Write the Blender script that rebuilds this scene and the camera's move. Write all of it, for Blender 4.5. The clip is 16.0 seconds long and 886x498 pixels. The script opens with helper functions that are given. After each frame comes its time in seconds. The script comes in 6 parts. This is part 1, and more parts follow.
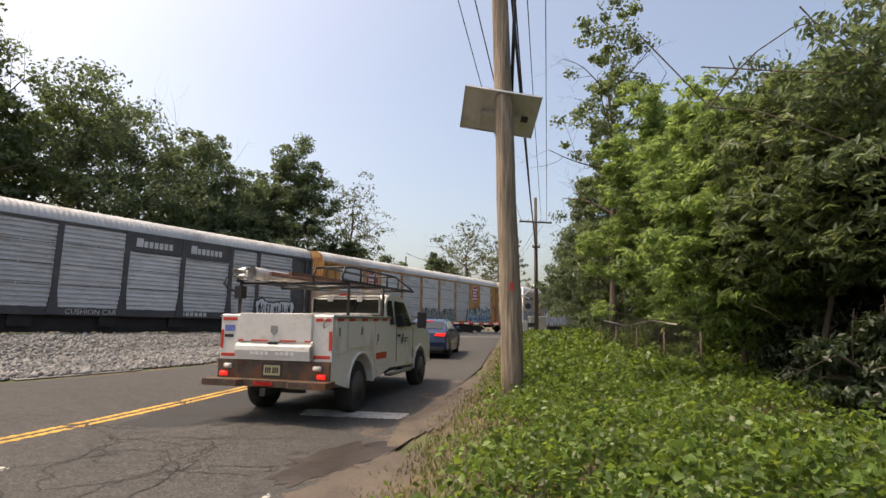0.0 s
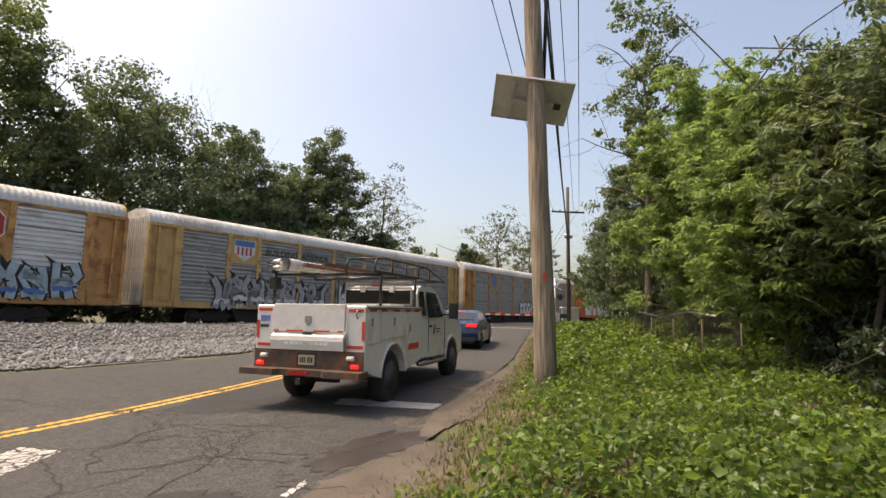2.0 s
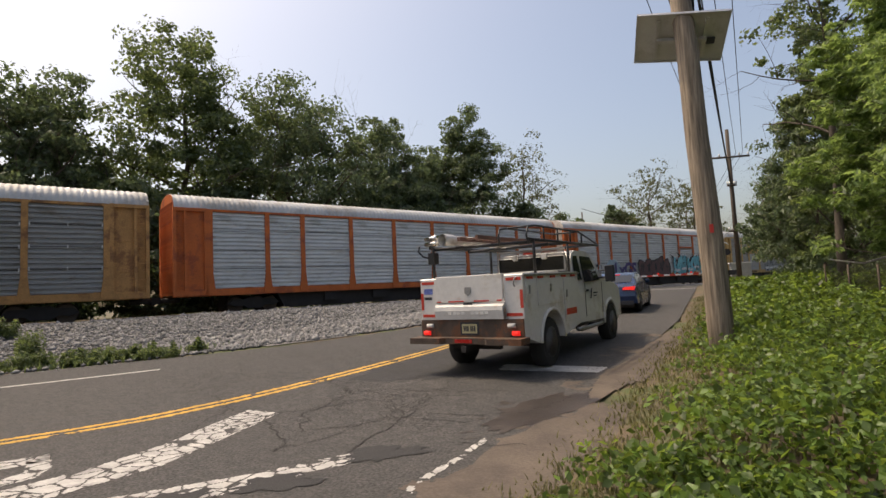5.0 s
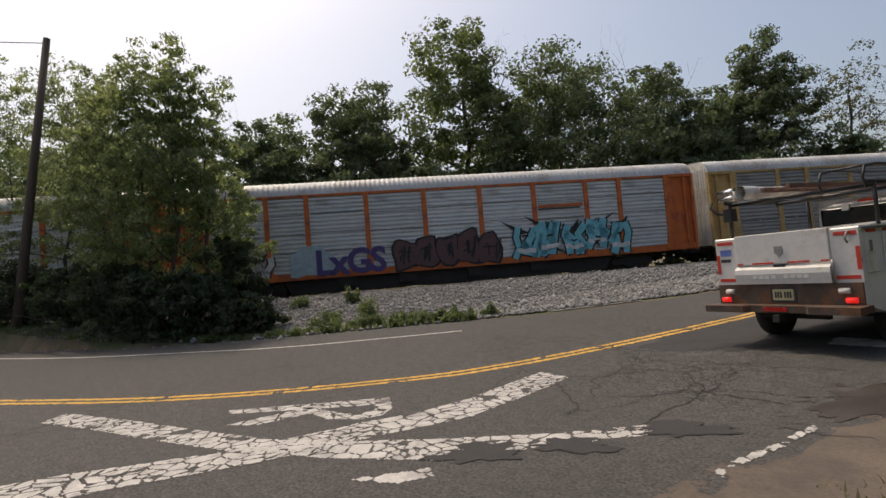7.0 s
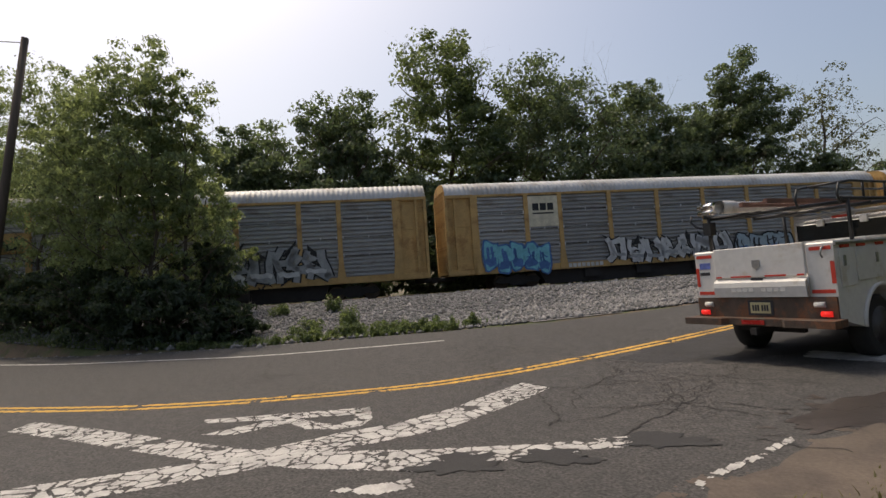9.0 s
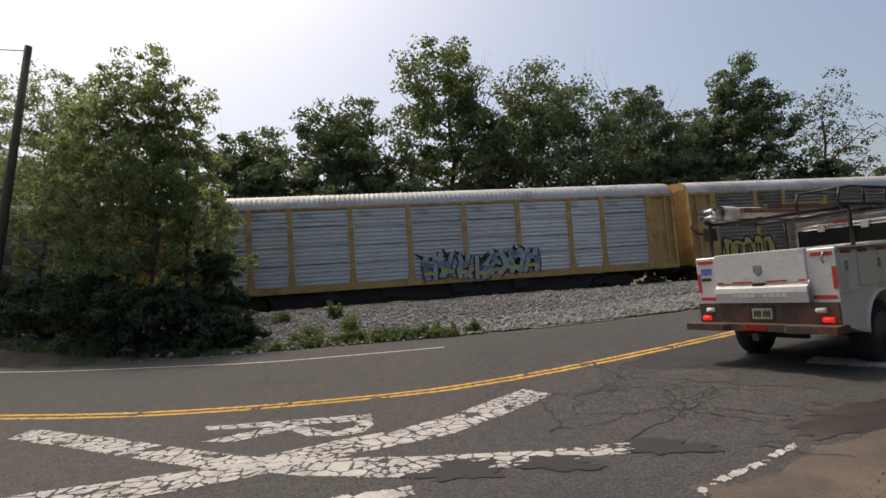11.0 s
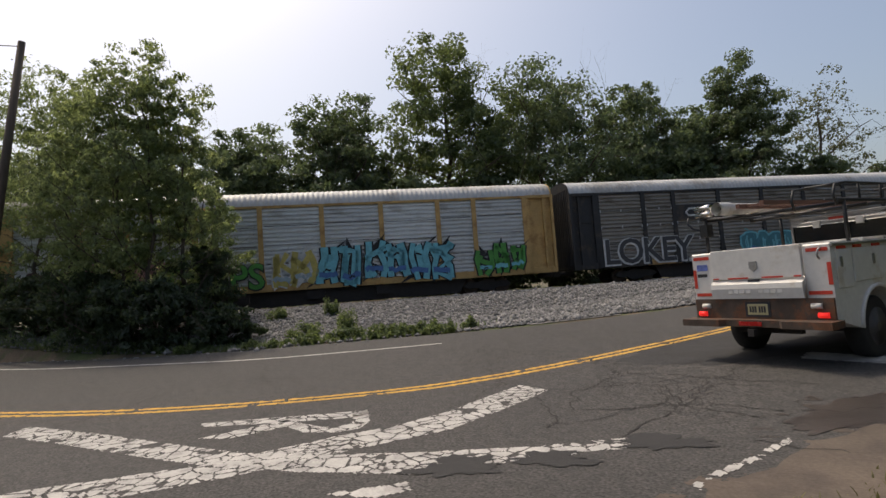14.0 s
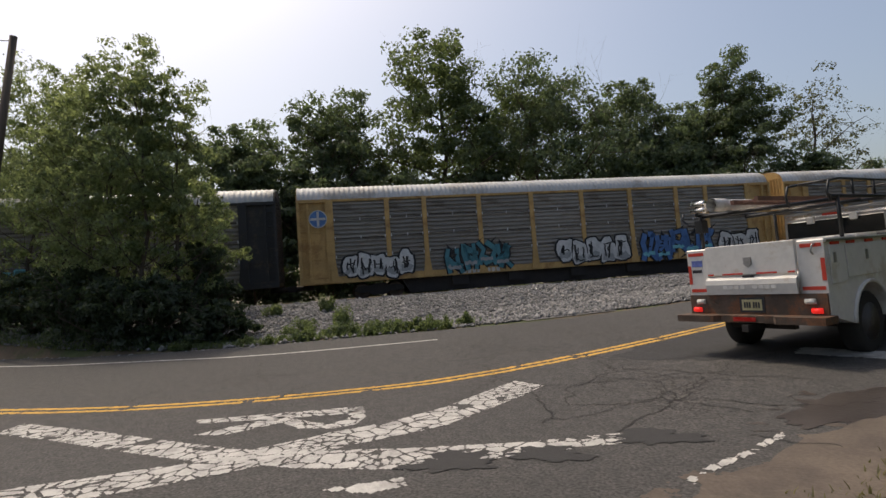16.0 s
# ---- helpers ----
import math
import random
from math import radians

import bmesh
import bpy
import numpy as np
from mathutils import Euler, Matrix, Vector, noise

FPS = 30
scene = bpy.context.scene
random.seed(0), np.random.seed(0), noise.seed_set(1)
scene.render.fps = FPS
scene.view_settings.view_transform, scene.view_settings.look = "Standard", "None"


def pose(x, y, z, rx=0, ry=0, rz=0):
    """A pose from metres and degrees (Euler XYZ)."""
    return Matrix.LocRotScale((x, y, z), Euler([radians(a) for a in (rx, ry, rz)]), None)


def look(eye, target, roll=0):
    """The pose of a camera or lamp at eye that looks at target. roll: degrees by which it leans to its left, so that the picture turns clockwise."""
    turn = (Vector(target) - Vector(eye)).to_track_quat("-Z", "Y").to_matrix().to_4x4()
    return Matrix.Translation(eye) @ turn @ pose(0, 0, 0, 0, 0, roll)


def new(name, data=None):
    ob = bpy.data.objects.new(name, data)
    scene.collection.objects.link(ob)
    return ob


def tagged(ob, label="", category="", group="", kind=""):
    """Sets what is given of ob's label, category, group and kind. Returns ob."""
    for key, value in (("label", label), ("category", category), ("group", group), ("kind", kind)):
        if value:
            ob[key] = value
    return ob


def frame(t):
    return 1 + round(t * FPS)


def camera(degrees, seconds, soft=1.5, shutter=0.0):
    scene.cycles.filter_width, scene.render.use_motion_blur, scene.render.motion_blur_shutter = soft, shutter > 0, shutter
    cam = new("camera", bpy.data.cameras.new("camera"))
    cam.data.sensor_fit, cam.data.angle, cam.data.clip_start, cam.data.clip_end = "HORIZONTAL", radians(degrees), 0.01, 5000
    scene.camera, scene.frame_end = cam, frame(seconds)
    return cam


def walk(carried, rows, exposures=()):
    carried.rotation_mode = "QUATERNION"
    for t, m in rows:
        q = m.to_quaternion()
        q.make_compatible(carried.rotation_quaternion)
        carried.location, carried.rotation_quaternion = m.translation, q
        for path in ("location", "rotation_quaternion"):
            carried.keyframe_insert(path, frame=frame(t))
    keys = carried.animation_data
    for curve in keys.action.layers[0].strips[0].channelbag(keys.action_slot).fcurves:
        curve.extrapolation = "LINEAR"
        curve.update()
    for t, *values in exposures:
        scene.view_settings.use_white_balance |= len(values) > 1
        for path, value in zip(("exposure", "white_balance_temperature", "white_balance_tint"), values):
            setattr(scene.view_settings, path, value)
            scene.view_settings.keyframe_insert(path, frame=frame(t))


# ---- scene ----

# ---------------- camera ----------------
cam = camera(79.6, 16.0)
# seconds, eye x, y, z, yaw to the left, pitch up, lean to the left (degrees)
PATH = [
    (0.0, -0.000, 0.000, 1.635, 0.01, 8.20, 0.99),
    (0.5, -0.021, 0.049, 1.637, 1.20, 8.15, 1.20),
    (1.0, -0.025, 0.042, 1.640, 2.27, 8.08, 1.30),
    (1.5, -0.021, 0.044, 1.634, 2.90, 7.99, 1.14),
    (2.0, -0.017, 0.043, 1.630, 3.32, 7.19, 1.11),
    (2.5, -0.014, 0.034, 1.644, 2.60, 4.96, 0.44),
    (3.0, -0.020, 0.037, 1.641, 3.11, 4.49, -0.36),
    (5.5, -0.217, -0.083, 1.558, 27.33, 4.18, -3.34),
    (6.0, -0.293, 0.017, 1.564, 37.63, 3.61, -4.11),
    (6.5, -0.218, -0.040, 1.591, 45.86, 2.98, -4.48),
    (7.0, -0.192, -0.072, 1.603, 48.11, 2.56, -4.73),
    (7.5, -0.200, -0.078, 1.603, 47.87, 2.48, -4.69),
    (8.0, -0.212, -0.071, 1.600, 46.91, 2.68, -4.57),
    (8.5, -0.216, -0.060, 1.593, 46.29, 3.07, -4.31),
    (9.0, -0.215, -0.068, 1.594, 46.15, 3.47, -3.97),
    (11.5, -0.210, -0.067, 1.587, 46.21, 4.21, -4.10),
    (12.0, -0.212, -0.068, 1.586, 46.17, 4.23, -4.11),
    (12.5, -0.213, -0.062, 1.582, 46.18, 4.19, -4.23),
    (13.0, -0.215, -0.061, 1.580, 46.18, 4.09, -4.34),
    (13.5, -0.216, -0.064, 1.581, 46.03, 3.95, -4.28),
    (14.0, -0.215, -0.059, 1.583, 45.90, 3.79, -4.14),
    (14.5, -0.216, -0.059, 1.579, 45.81, 3.70, -4.15),
    (15.0, -0.219, -0.055, 1.580, 45.72, 3.53, -4.18),
    (15.5, -0.218, -0.057, 1.579, 45.56, 3.44, -4.22),
    (16.0, -0.217, -0.053, 1.578, 45.48, 3.37, -4.20),
]


def eye_pose(x, y, z, yaw, pitch, lean):
    return pose(x, y, z, 0, 0, yaw) @ pose(0, 0, 0, 90 + pitch, 0, 0) @ pose(0, 0, 0, 0, 0, lean)


walk(cam, [(r[0], eye_pose(*r[1:])) for r in PATH], [(0.0, 0.8, 7400, 12), (3.0, 0.92, 7600, 12), (5.5, 0.32, 7200, 12), (7.0, 0.08, 7050, 11), (16.0, 0.08, 6850, 10)])

# ---------------- world and sun ----------------
SUN_AZ, SUN_EL = 176.0, 61.0   # degrees: from +x, anticlockwise; above the horizon
world = bpy.data.worlds.new("world")
scene.world = world
world.use_nodes = True
wn = world.node_tree.nodes
sky = wn.new("ShaderNodeTexSky")
sky.sky_type = "NISHITA"
sky.sun_disc = False
sky.sun_elevation = radians(SUN_EL)
sky.sun_rotation = radians(90 - SUN_AZ)
sky.air_density, sky.dust_density, sky.ozone_density = 1.0, 5.0, 0.6
wn["Background"].inputs["Strength"].default_value = 0.15
world.node_tree.links.new(sky.outputs[0], wn["Background"].inputs["Color"])
sun_data = bpy.data.lights.new("sun", "SUN")
sun_data.energy, sun_data.angle, sun_data.color = 2.0, radians(1.5), (1.0, 0.9, 0.75)
sun = new("sun", sun_data)
sd = Vector((math.cos(radians(SUN_AZ)) * math.cos(radians(SUN_EL)), math.sin(radians(SUN_AZ)) * math.cos(radians(SUN_EL)), math.sin(radians(SUN_EL))))
sun.matrix_world = look(sd * 60, (0, 0, 0))


# ---------------- materials ----------------
def mat(name, colour, rough=0.7, metal=0.0, vary=0.25, scale=3.0, fine=40.0, bump=0.15, spot=None, spot_amount=0.5, spot_scale=1.2, stretch=(1, 1, 1), per_object=0.0, per_island=0.0, depth=0.01, spec=0.4, grit=0.6):
    """A surface with broad stains (scale), grain (fine), relief and, if given, patches of a second colour."""
    m = bpy.data.materials.new(name)
    m.use_nodes = True
    nt = m.node_tree
    n, ln = nt.nodes, nt.links
    b = n["Principled BSDF"]
    tc = n.new("ShaderNodeTexCoord")
    mp = n.new("ShaderNodeMapping")
    mp.inputs["Scale"].default_value = stretch
    ln.new(tc.outputs["Object"], mp.inputs[0])

    def noi(sc, det, rgh=0.6):
        q = n.new("ShaderNodeTexNoise")
        q.inputs["Scale"].default_value, q.inputs["Detail"].default_value, q.inputs["Roughness"].default_value = sc, det, rgh
        ln.new(mp.outputs[0], q.inputs["Vector"])
        return q.outputs["Fac"]

    def mix(kind, fac, a, c):
        q = n.new("ShaderNodeMix")
        q.data_type, q.blend_type = "RGBA", kind
        for sock, v in ((q.inputs[0], fac), (q.inputs[6], a), (q.inputs[7], c)):
            if isinstance(v, (int, float, tuple)):
                sock.default_value = v
            else:
                ln.new(v, sock)
        return q.outputs[2]

    def ramp(fac, lo, hi, a, c):
        q = n.new("ShaderNodeMapRange")
        ln.new(fac, q.inputs[0])
        for k, v in enumerate((lo, hi, a, c)):
            q.inputs[k + 1].default_value = v
        return q.outputs[0]

    broad, grain = noi(scale, 5), noi(fine, 3)
    col = (*colour, 1.0)
    if spot:
        col = mix("MIX", ramp(noi(spot_scale, 6, 0.7), 0.62 - 0.3 * spot_amount, 0.72 - 0.3 * spot_amount, 0.0, 1.0), col, (*spot, 1.0))
    fac = n.new("ShaderNodeMath")
    fac.operation = "MULTIPLY"
    ln.new(ramp(broad, 0.3, 0.7, 1 - vary, 1 + vary), fac.inputs[0])
    ln.new(ramp(grain, 0.3, 0.7, 1 - vary * grit, 1 + vary * grit), fac.inputs[1])
    last = fac.outputs[0]
    for amount, node, sock in ((per_object, "ShaderNodeObjectInfo", "Random"), (per_island, "ShaderNodeNewGeometry", "Random Per Island")):
        if amount:
            q = n.new("ShaderNodeMath")
            q.operation = "MULTIPLY"
            ln.new(last, q.inputs[0])
            ln.new(ramp(n.new(node).outputs[sock], 0, 1, 1 - amount, 1 + amount), q.inputs[1])
            last = q.outputs[0]
    cv = n.new("ShaderNodeVectorMath")
    cv.operation = "SCALE"
    if isinstance(col, tuple):
        cv.inputs[0].default_value = col[:3]
    else:
        ln.new(col, cv.inputs[0])
    ln.new(last, cv.inputs["Scale"])
    ln.new(cv.outputs[0], b.inputs["Base Color"])
    ln.new(ramp(broad, 0.3, 0.7, max(rough - 0.1, 0.02), min(rough + 0.1, 1)), b.inputs["Roughness"])
    b.inputs["Metallic"].default_value = metal
    b.inputs["Specular IOR Level"].default_value = spec
    if bump:
        q = n.new("ShaderNodeBump")
        q.inputs["Strength"].default_value, q.inputs["Distance"].default_value = bump, depth
        ln.new(grain, q.inputs["Height"])
        ln.new(q.outputs[0], b.inputs["Normal"])
    return m


def leaf_mat(name, colour, glow, vary=0.35):
    """Leaves: a dull face and light passing through."""
    m = bpy.data.materials.new(name)
    m.use_nodes = True
    n, ln = m.node_tree.nodes, m.node_tree.links
    n.remove(n["Principled BSDF"])
    rnd = n.new("ShaderNodeNewGeometry").outputs["Random Per Island"]
    mr = n.new("ShaderNodeMapRange")
    ln.new(rnd, mr.inputs[0])
    mr.inputs[3].default_value, mr.inputs[4].default_value = 1 - vary, 1 + vary
    outs = []
    for c in (colour, glow):
        v = n.new("ShaderNodeVectorMath")
        v.operation = "SCALE"
        v.inputs[0].default_value = c
        ln.new(mr.outputs[0], v.inputs["Scale"])
        outs.append(v.outputs[0])
    d, t, g = n.new("ShaderNodeBsdfDiffuse"), n.new("ShaderNodeBsdfTranslucent"), n.new("ShaderNodeBsdfGlossy")
    ln.new(outs[0], d.inputs[0])
    ln.new(outs[1], t.inputs[0])
    g.inputs["Roughness"].default_value = 0.45
    a, s = n.new("ShaderNodeMixShader"), n.new("ShaderNodeMixShader")
    a.inputs[0].default_value, s.inputs[0].default_value = 0.5, 0.03
    ln.new(d.outputs[0], a.inputs[1])
    ln.new(t.outputs[0], a.inputs[2])
    ln.new(a.outputs[0], s.inputs[1])
    ln.new(g.outputs[0], s.inputs[2])
    ln.new(s.outputs[0], n["Material Output"].inputs[0])
    return m


# ---------------- mesh helpers ----------------
def box(bm, x0, x1, y0, y1, z0, z1, bevel=0.0):
    m = Matrix.LocRotScale(((x0 + x1) / 2, (y0 + y1) / 2, (z0 + z1) / 2), None, (abs(x1 - x0), abs(y1 - y0), abs(z1 - z0)))
    vs = bmesh.ops.create_cube(bm, size=1, matrix=m)["verts"]
    if bevel:
        es = list({e for v in vs for e in v.link_edges})
        bmesh.ops.bevel(bm, geom=es, offset=bevel, segments=2, affect="EDGES", profile=0.5)


def tube(bm, pts, radii, n=8, caps=True):
    """A tapered tube through points."""
    pts = [Vector(p) for p in pts]
    if not hasattr(radii, "__len__"):
        radii = [radii] * len(pts)
    rings = []
    side = None
    for i, p in enumerate(pts):
        d = (pts[min(i + 1, len(pts) - 1)] - pts[max(i - 1, 0)]).normalized()
        if side is None:
            side = d.orthogonal().normalized()
        side = (side - d * side.dot(d)).normalized()
        up = d.cross(side)
        rings.append([bm.verts.new(p + (side * math.cos(a) + up * math.sin(a)) * radii[i]) for a in (2 * math.pi * k / n for k in range(n))])
    for r, s in zip(rings, rings[1:]):
        for k in range(n):
            bm.faces.new((r[k], r[(k + 1) % n], s[(k + 1) % n], s[k])).smooth = n > 5
    if caps:
        bm.faces.new(rings[0][::-1])
        bm.faces.new(rings[-1])


def prism(bm, outline, axis, a, b):
    """An outline of (u, v) pushed from a to b along an axis: x takes (y, z), y takes (x, z), z takes (x, y)."""
    def put(u, v, w):
        return {"x": (w, u, v), "y": (u, w, v), "z": (u, v, w)}[axis]
    lo = [bm.verts.new(put(u, v, a)) for u, v in outline]
    hi = [bm.verts.new(put(u, v, b)) for u, v in outline]
    k = len(outline)
    for i in range(k):
        bm.faces.new((lo[i], lo[(i + 1) % k], hi[(i + 1) % k], hi[i]))
    bm.faces.new(lo[::-1])
    bm.faces.new(hi)
    bmesh.ops.recalc_face_normals(bm, faces=bm.faces[:])


def mesh_of(name, bm, material):
    me = bpy.data.meshes.new(name)
    bmesh.ops.recalc_face_normals(bm, faces=bm.faces[:])
    bm.to_mesh(me)
    bm.free()
    me.materials.append(material)
    return me


def part(name, bm, material, parent=None, label=""):
    ob = new(name, mesh_of(name, bm, material))
    ob.parent = parent
    return tagged(ob, label)


def shared(name, me, parent, m=None, material=None, label=""):
    """One more object on a mesh, with a material of its own if given."""
    ob = new(name, me)
    ob.parent = parent
    if m is not None:
        ob.matrix_basis = m
    if material:
        ob.material_slots[0].link = "OBJECT"
        ob.material_slots[0].material = material
    return tagged(ob, label)


def empty(name, m, label, category, group="", kind=""):
    ob = new(name)
    ob.empty_display_size = 0.2
    ob.matrix_basis = m
    return tagged(ob, label, category, group, kind)


def raw_mesh(name, verts, faces, material, smooth=False):
    me = bpy.data.meshes.new(name)
    nv, nf, k = len(verts), len(faces), faces.shape[1]
    me.vertices.add(nv)
    me.vertices.foreach_set("co", np.asarray(verts, np.float32).ravel())
    me.loops.add(nf * k)
    me.loops.foreach_set("vertex_index", np.asarray(faces, np.int32).ravel())
    me.polygons.add(nf)
    me.polygons.foreach_set("loop_start", np.arange(0, nf * k, k, dtype=np.int32))
    me.update(calc_edges=True)
    me.validate()
    if smooth:
        me.polygons.foreach_set("use_smooth", np.ones(nf, bool))
    me.materials.append(material)
    return me


def leaves_mesh(name, centres, size, material, rng, aspect=0.5, up=0.6, droop=0.3, out=None, axes=None):
    """Many folded leaves, one at each centre; size may be one number or one for each."""
    k = len(centres)
    nor = rng.normal(size=(k, 3))
    nor[:, 2] += up * 2
    if out is not None:
        nor += out
    nor /= np.linalg.norm(nor, axis=1, keepdims=True)
    ax = rng.normal(size=(k, 3)) if axes is None else axes + 0.15 * rng.normal(size=(k, 3))
    ax[:, 2] -= droop
    ax -= nor * (ax * nor).sum(1, keepdims=True)
    ax /= np.linalg.norm(ax, axis=1, keepdims=True) + 1e-9
    sd_ = np.cross(nor, ax)
    s = (np.ones(k) * size * rng.uniform(0.7, 1.3, k))[:, None]
    v = np.empty((k, 4, 3))
    v[:, 0] = centres - ax * s * 0.5
    v[:, 1] = centres + sd_ * s * aspect * 0.5 + nor * s * 0.08 - ax * s * 0.05
    v[:, 2] = centres + ax * s * 0.5 - nor * s * 0.06
    v[:, 3] = centres - sd_ * s * aspect * 0.5 + nor * s * 0.08 - ax * s * 0.05
    base = np.arange(k)[:, None] * 4
    f = np.concatenate([base + [0, 1, 2], base + [0, 2, 3]], 1).reshape(-1, 3)
    return raw_mesh(name, v.reshape(-1, 3), f, material)

# ---------------- plan ----------------
TRACK_AZ = 147.57                      # the track's normal, away from the eye
TN = Vector((math.cos(radians(TRACK_AZ)), math.sin(radians(TRACK_AZ)), 0))
TU = Vector((-TN.y, TN.x, 0))          # the way the train runs
SIDE = 27.95                           # near side of the cars, along the normal
MID = SIDE + 1.52                      # middle of the track
RAIL = 0.86                            # rail head
YELLOW = [(-60, -22.5), (-40, -13.0), (-30, -8.3), (-20, -3.6), (-14, -0.65), (-11.74, 0.62), (-9.76, 1.86), (-8.4, 3.05), (-7.39, 4.25), (-6.62, 5.3), (-5.91, 6.7), (-5.42, 8.2), (-4.95, 9.9), (-4.4, 12.2), (-3.2, 18), (-1.6, 26), (0.2, 36), (2.3, 50), (4.2, 62), (7.5, 80), (14, 112)]
LEFT = [(-60, -14), (-40, -4.8), (-30, -0.6), (-24, 1.9), (-20.4, 3.7), (-15.6, 7.0), (-13.2, 9.3), (-10.6, 11.6), (-9.0, 13.4), (-7.4, 16.5), (-5.8, 22), (-4.0, 30), (-2.2, 38), (-0.6, 50), (0.9, 62), (4.2, 80), (10.7, 112)]
RIGHT = [(-58, -31), (-40, -21.0), (-30, -16.0), (-18, -10.0), (-10, -5.6), (-5.2, -2.0), (-2.6, 1.2), (-1.5, 3.6), (-0.95, 5.4), (-0.55, 7.6), (0.0, 11.0), (1.3, 17.6), (2.3, 25), (3.6, 34), (5.6, 50), (7.6, 62), (10.9, 80), (17.4, 112)]


def resample(line, step):
    p = np.array(line, float)
    d = np.r_[0, np.cumsum(np.linalg.norm(np.diff(p, axis=0), axis=1))]
    # round the corners
    s = np.arange(0, d[-1], step)
    q = np.stack([np.interp(s, d, p[:, 0]), np.interp(s, d, p[:, 1])], 1)
    for _ in range(int(2.0 / step)):
        q[1:-1] = (q[:-2] + 2 * q[1:-1] + q[2:]) / 4
    return q


def smooth(a, b, x):
    t = np.clip((np.asarray(x, float) - a) / (b - a), 0, 1)
    return t * t * (3 - 2 * t)


RIGHT_S, LEFT_S = resample(RIGHT, 0.25), resample(LEFT, 0.25)


def beyond(line, x, y):
    """How far (x, y) lies to the right of a line that runs away from the eye (negative: to its left)."""
    x, y = np.asarray(x, float), np.asarray(y, float)
    shape = np.broadcast(x, y).shape
    pts = np.stack(np.broadcast_arrays(x, y), -1).reshape(-1, 2)
    out = np.empty(len(pts))
    seg = np.gradient(line, axis=0)
    for i in range(0, len(pts), 4000):
        q = pts[i:i + 4000]
        d2 = ((q[:, None] - line[None]) ** 2).sum(-1)
        k = d2.argmin(1)
        v = q - line[k]
        s = np.sign(seg[k, 1] * v[:, 0] - seg[k, 0] * v[:, 1])
        out[i:i + 4000] = np.sqrt(d2[np.arange(len(q)), k]) * s
    return out.reshape(shape)


def road_height(x, y):
    return np.clip(0.026 * (np.asarray(y, float) - 5.5), 0, RAIL - 0.02)


def from_track(x, y):
    return MID - (TN.x * np.asarray(x, float) + TN.y * np.asarray(y, float))


def wave(x, y, scale, seed=0.0):
    return np.sin(x * scale + seed) * np.cos(y * scale * 1.3 + seed * 2) * 0.6 + np.sin((x + y) * scale * 2.1 + seed * 3) * 0.25 + np.sin((x - 2 * y) * scale * 3.7 + seed) * 0.15


def ground_height(x, y):
    """The ground off the road: level with it at its edges, a bank on the right, the bed of the track on the left."""
    base = road_height(x, y)
    r, l, q = beyond(RIGHT_S, x, y), beyond(LEFT_S, x, y), from_track(x, y)
    bank = smooth(0.2, 2.2, r) * 0.42 * (1 - smooth(30, 50, y)) * smooth(1.0, 4.5, y) + smooth(3, 9, r) * 0.25
    bed = np.maximum(base, (1 - smooth(3.4, 12.5, q)) * (RAIL + 0.1))
    bed = np.where(q < -3, np.maximum(RAIL - 0.1 - (-3 - q) * 0.08, 0.0), bed)
    h = np.where(r > 0, base + bank, np.where(l < 0, bed, base))
    off = np.maximum(r, -l)
    h = h - 0.035 * smooth(0.0, 0.25, off) * (off > 0) - np.where(off <= 0, 0.06, 0)
    return h + wave(x, y, 1.1) * 0.03 * smooth(0.3, 1.5, off)


M = {}
M["soil"] = mat("verge_soil", (0.115, 0.085, 0.055), 0.95, vary=0.35, scale=0.8, fine=25, bump=0.6, spot=(0.07, 0.085, 0.03), spot_amount=0.5, spot_scale=0.5)
M["asphalt"] = mat("asphalt", (0.061, 0.057, 0.054), 0.88, vary=0.22, scale=0.45, fine=34, grit=3.0, bump=0.9, spot=(0.047, 0.045, 0.043), spot_amount=0.55, spot_scale=7.0, depth=0.012)
M["gravel_bed"] = mat("gravel_bed", (0.14, 0.135, 0.13), 0.95, vary=0.4, scale=1.5, fine=22, grit=1.5, bump=0.9, depth=0.04)
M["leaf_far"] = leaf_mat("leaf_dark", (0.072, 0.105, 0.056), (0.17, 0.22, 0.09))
M["leaf_mid"] = leaf_mat("leaf_mid", (0.075, 0.11, 0.05), (0.2, 0.25, 0.08))
M["leaf_thicket"] = leaf_mat("leaf_thicket", (0.1, 0.14, 0.065), (0.34, 0.4, 0.15))
M["leaf_light"] = leaf_mat("leaf_light", (0.12, 0.185, 0.058), (0.32, 0.43, 0.11))
# leaf tone with the shade of dense growth put into its colour
M["leaf_shade"] = leaf_mat("leaf_shade_tone", (0.035, 0.055, 0.028), (0.07, 0.1, 0.035))
M["leaf_pale"] = leaf_mat("leaf_pale", (0.10, 0.11, 0.055), (0.13, 0.14, 0.05))
M["leaf_weed"] = leaf_mat("leaf_weed", (0.09, 0.15, 0.03), (0.2, 0.27, 0.04), 0.6)
M["grass_dry"] = leaf_mat("grass_dry", (0.19, 0.17, 0.075), (0.14, 0.14, 0.05), 0.4)
M["bark"] = mat("bark", (0.085, 0.068, 0.052), 0.95, vary=0.35, scale=2, fine=18, bump=0.8, stretch=(1, 1, 0.25), depth=0.03)
M["steel_rail"] = mat("rail_steel", (0.12, 0.085, 0.065), 0.5, 0.6, bump=0.1)
M["tie"] = mat("tie_wood", (0.06, 0.05, 0.042), 0.95, per_object=0.3, fine=30, bump=0.5)

# ---------------- ground ----------------
def grid_axis(stops):
    return np.concatenate([np.arange(a, b, s) for a, b, s in stops] + [[stops[-1][1]]])


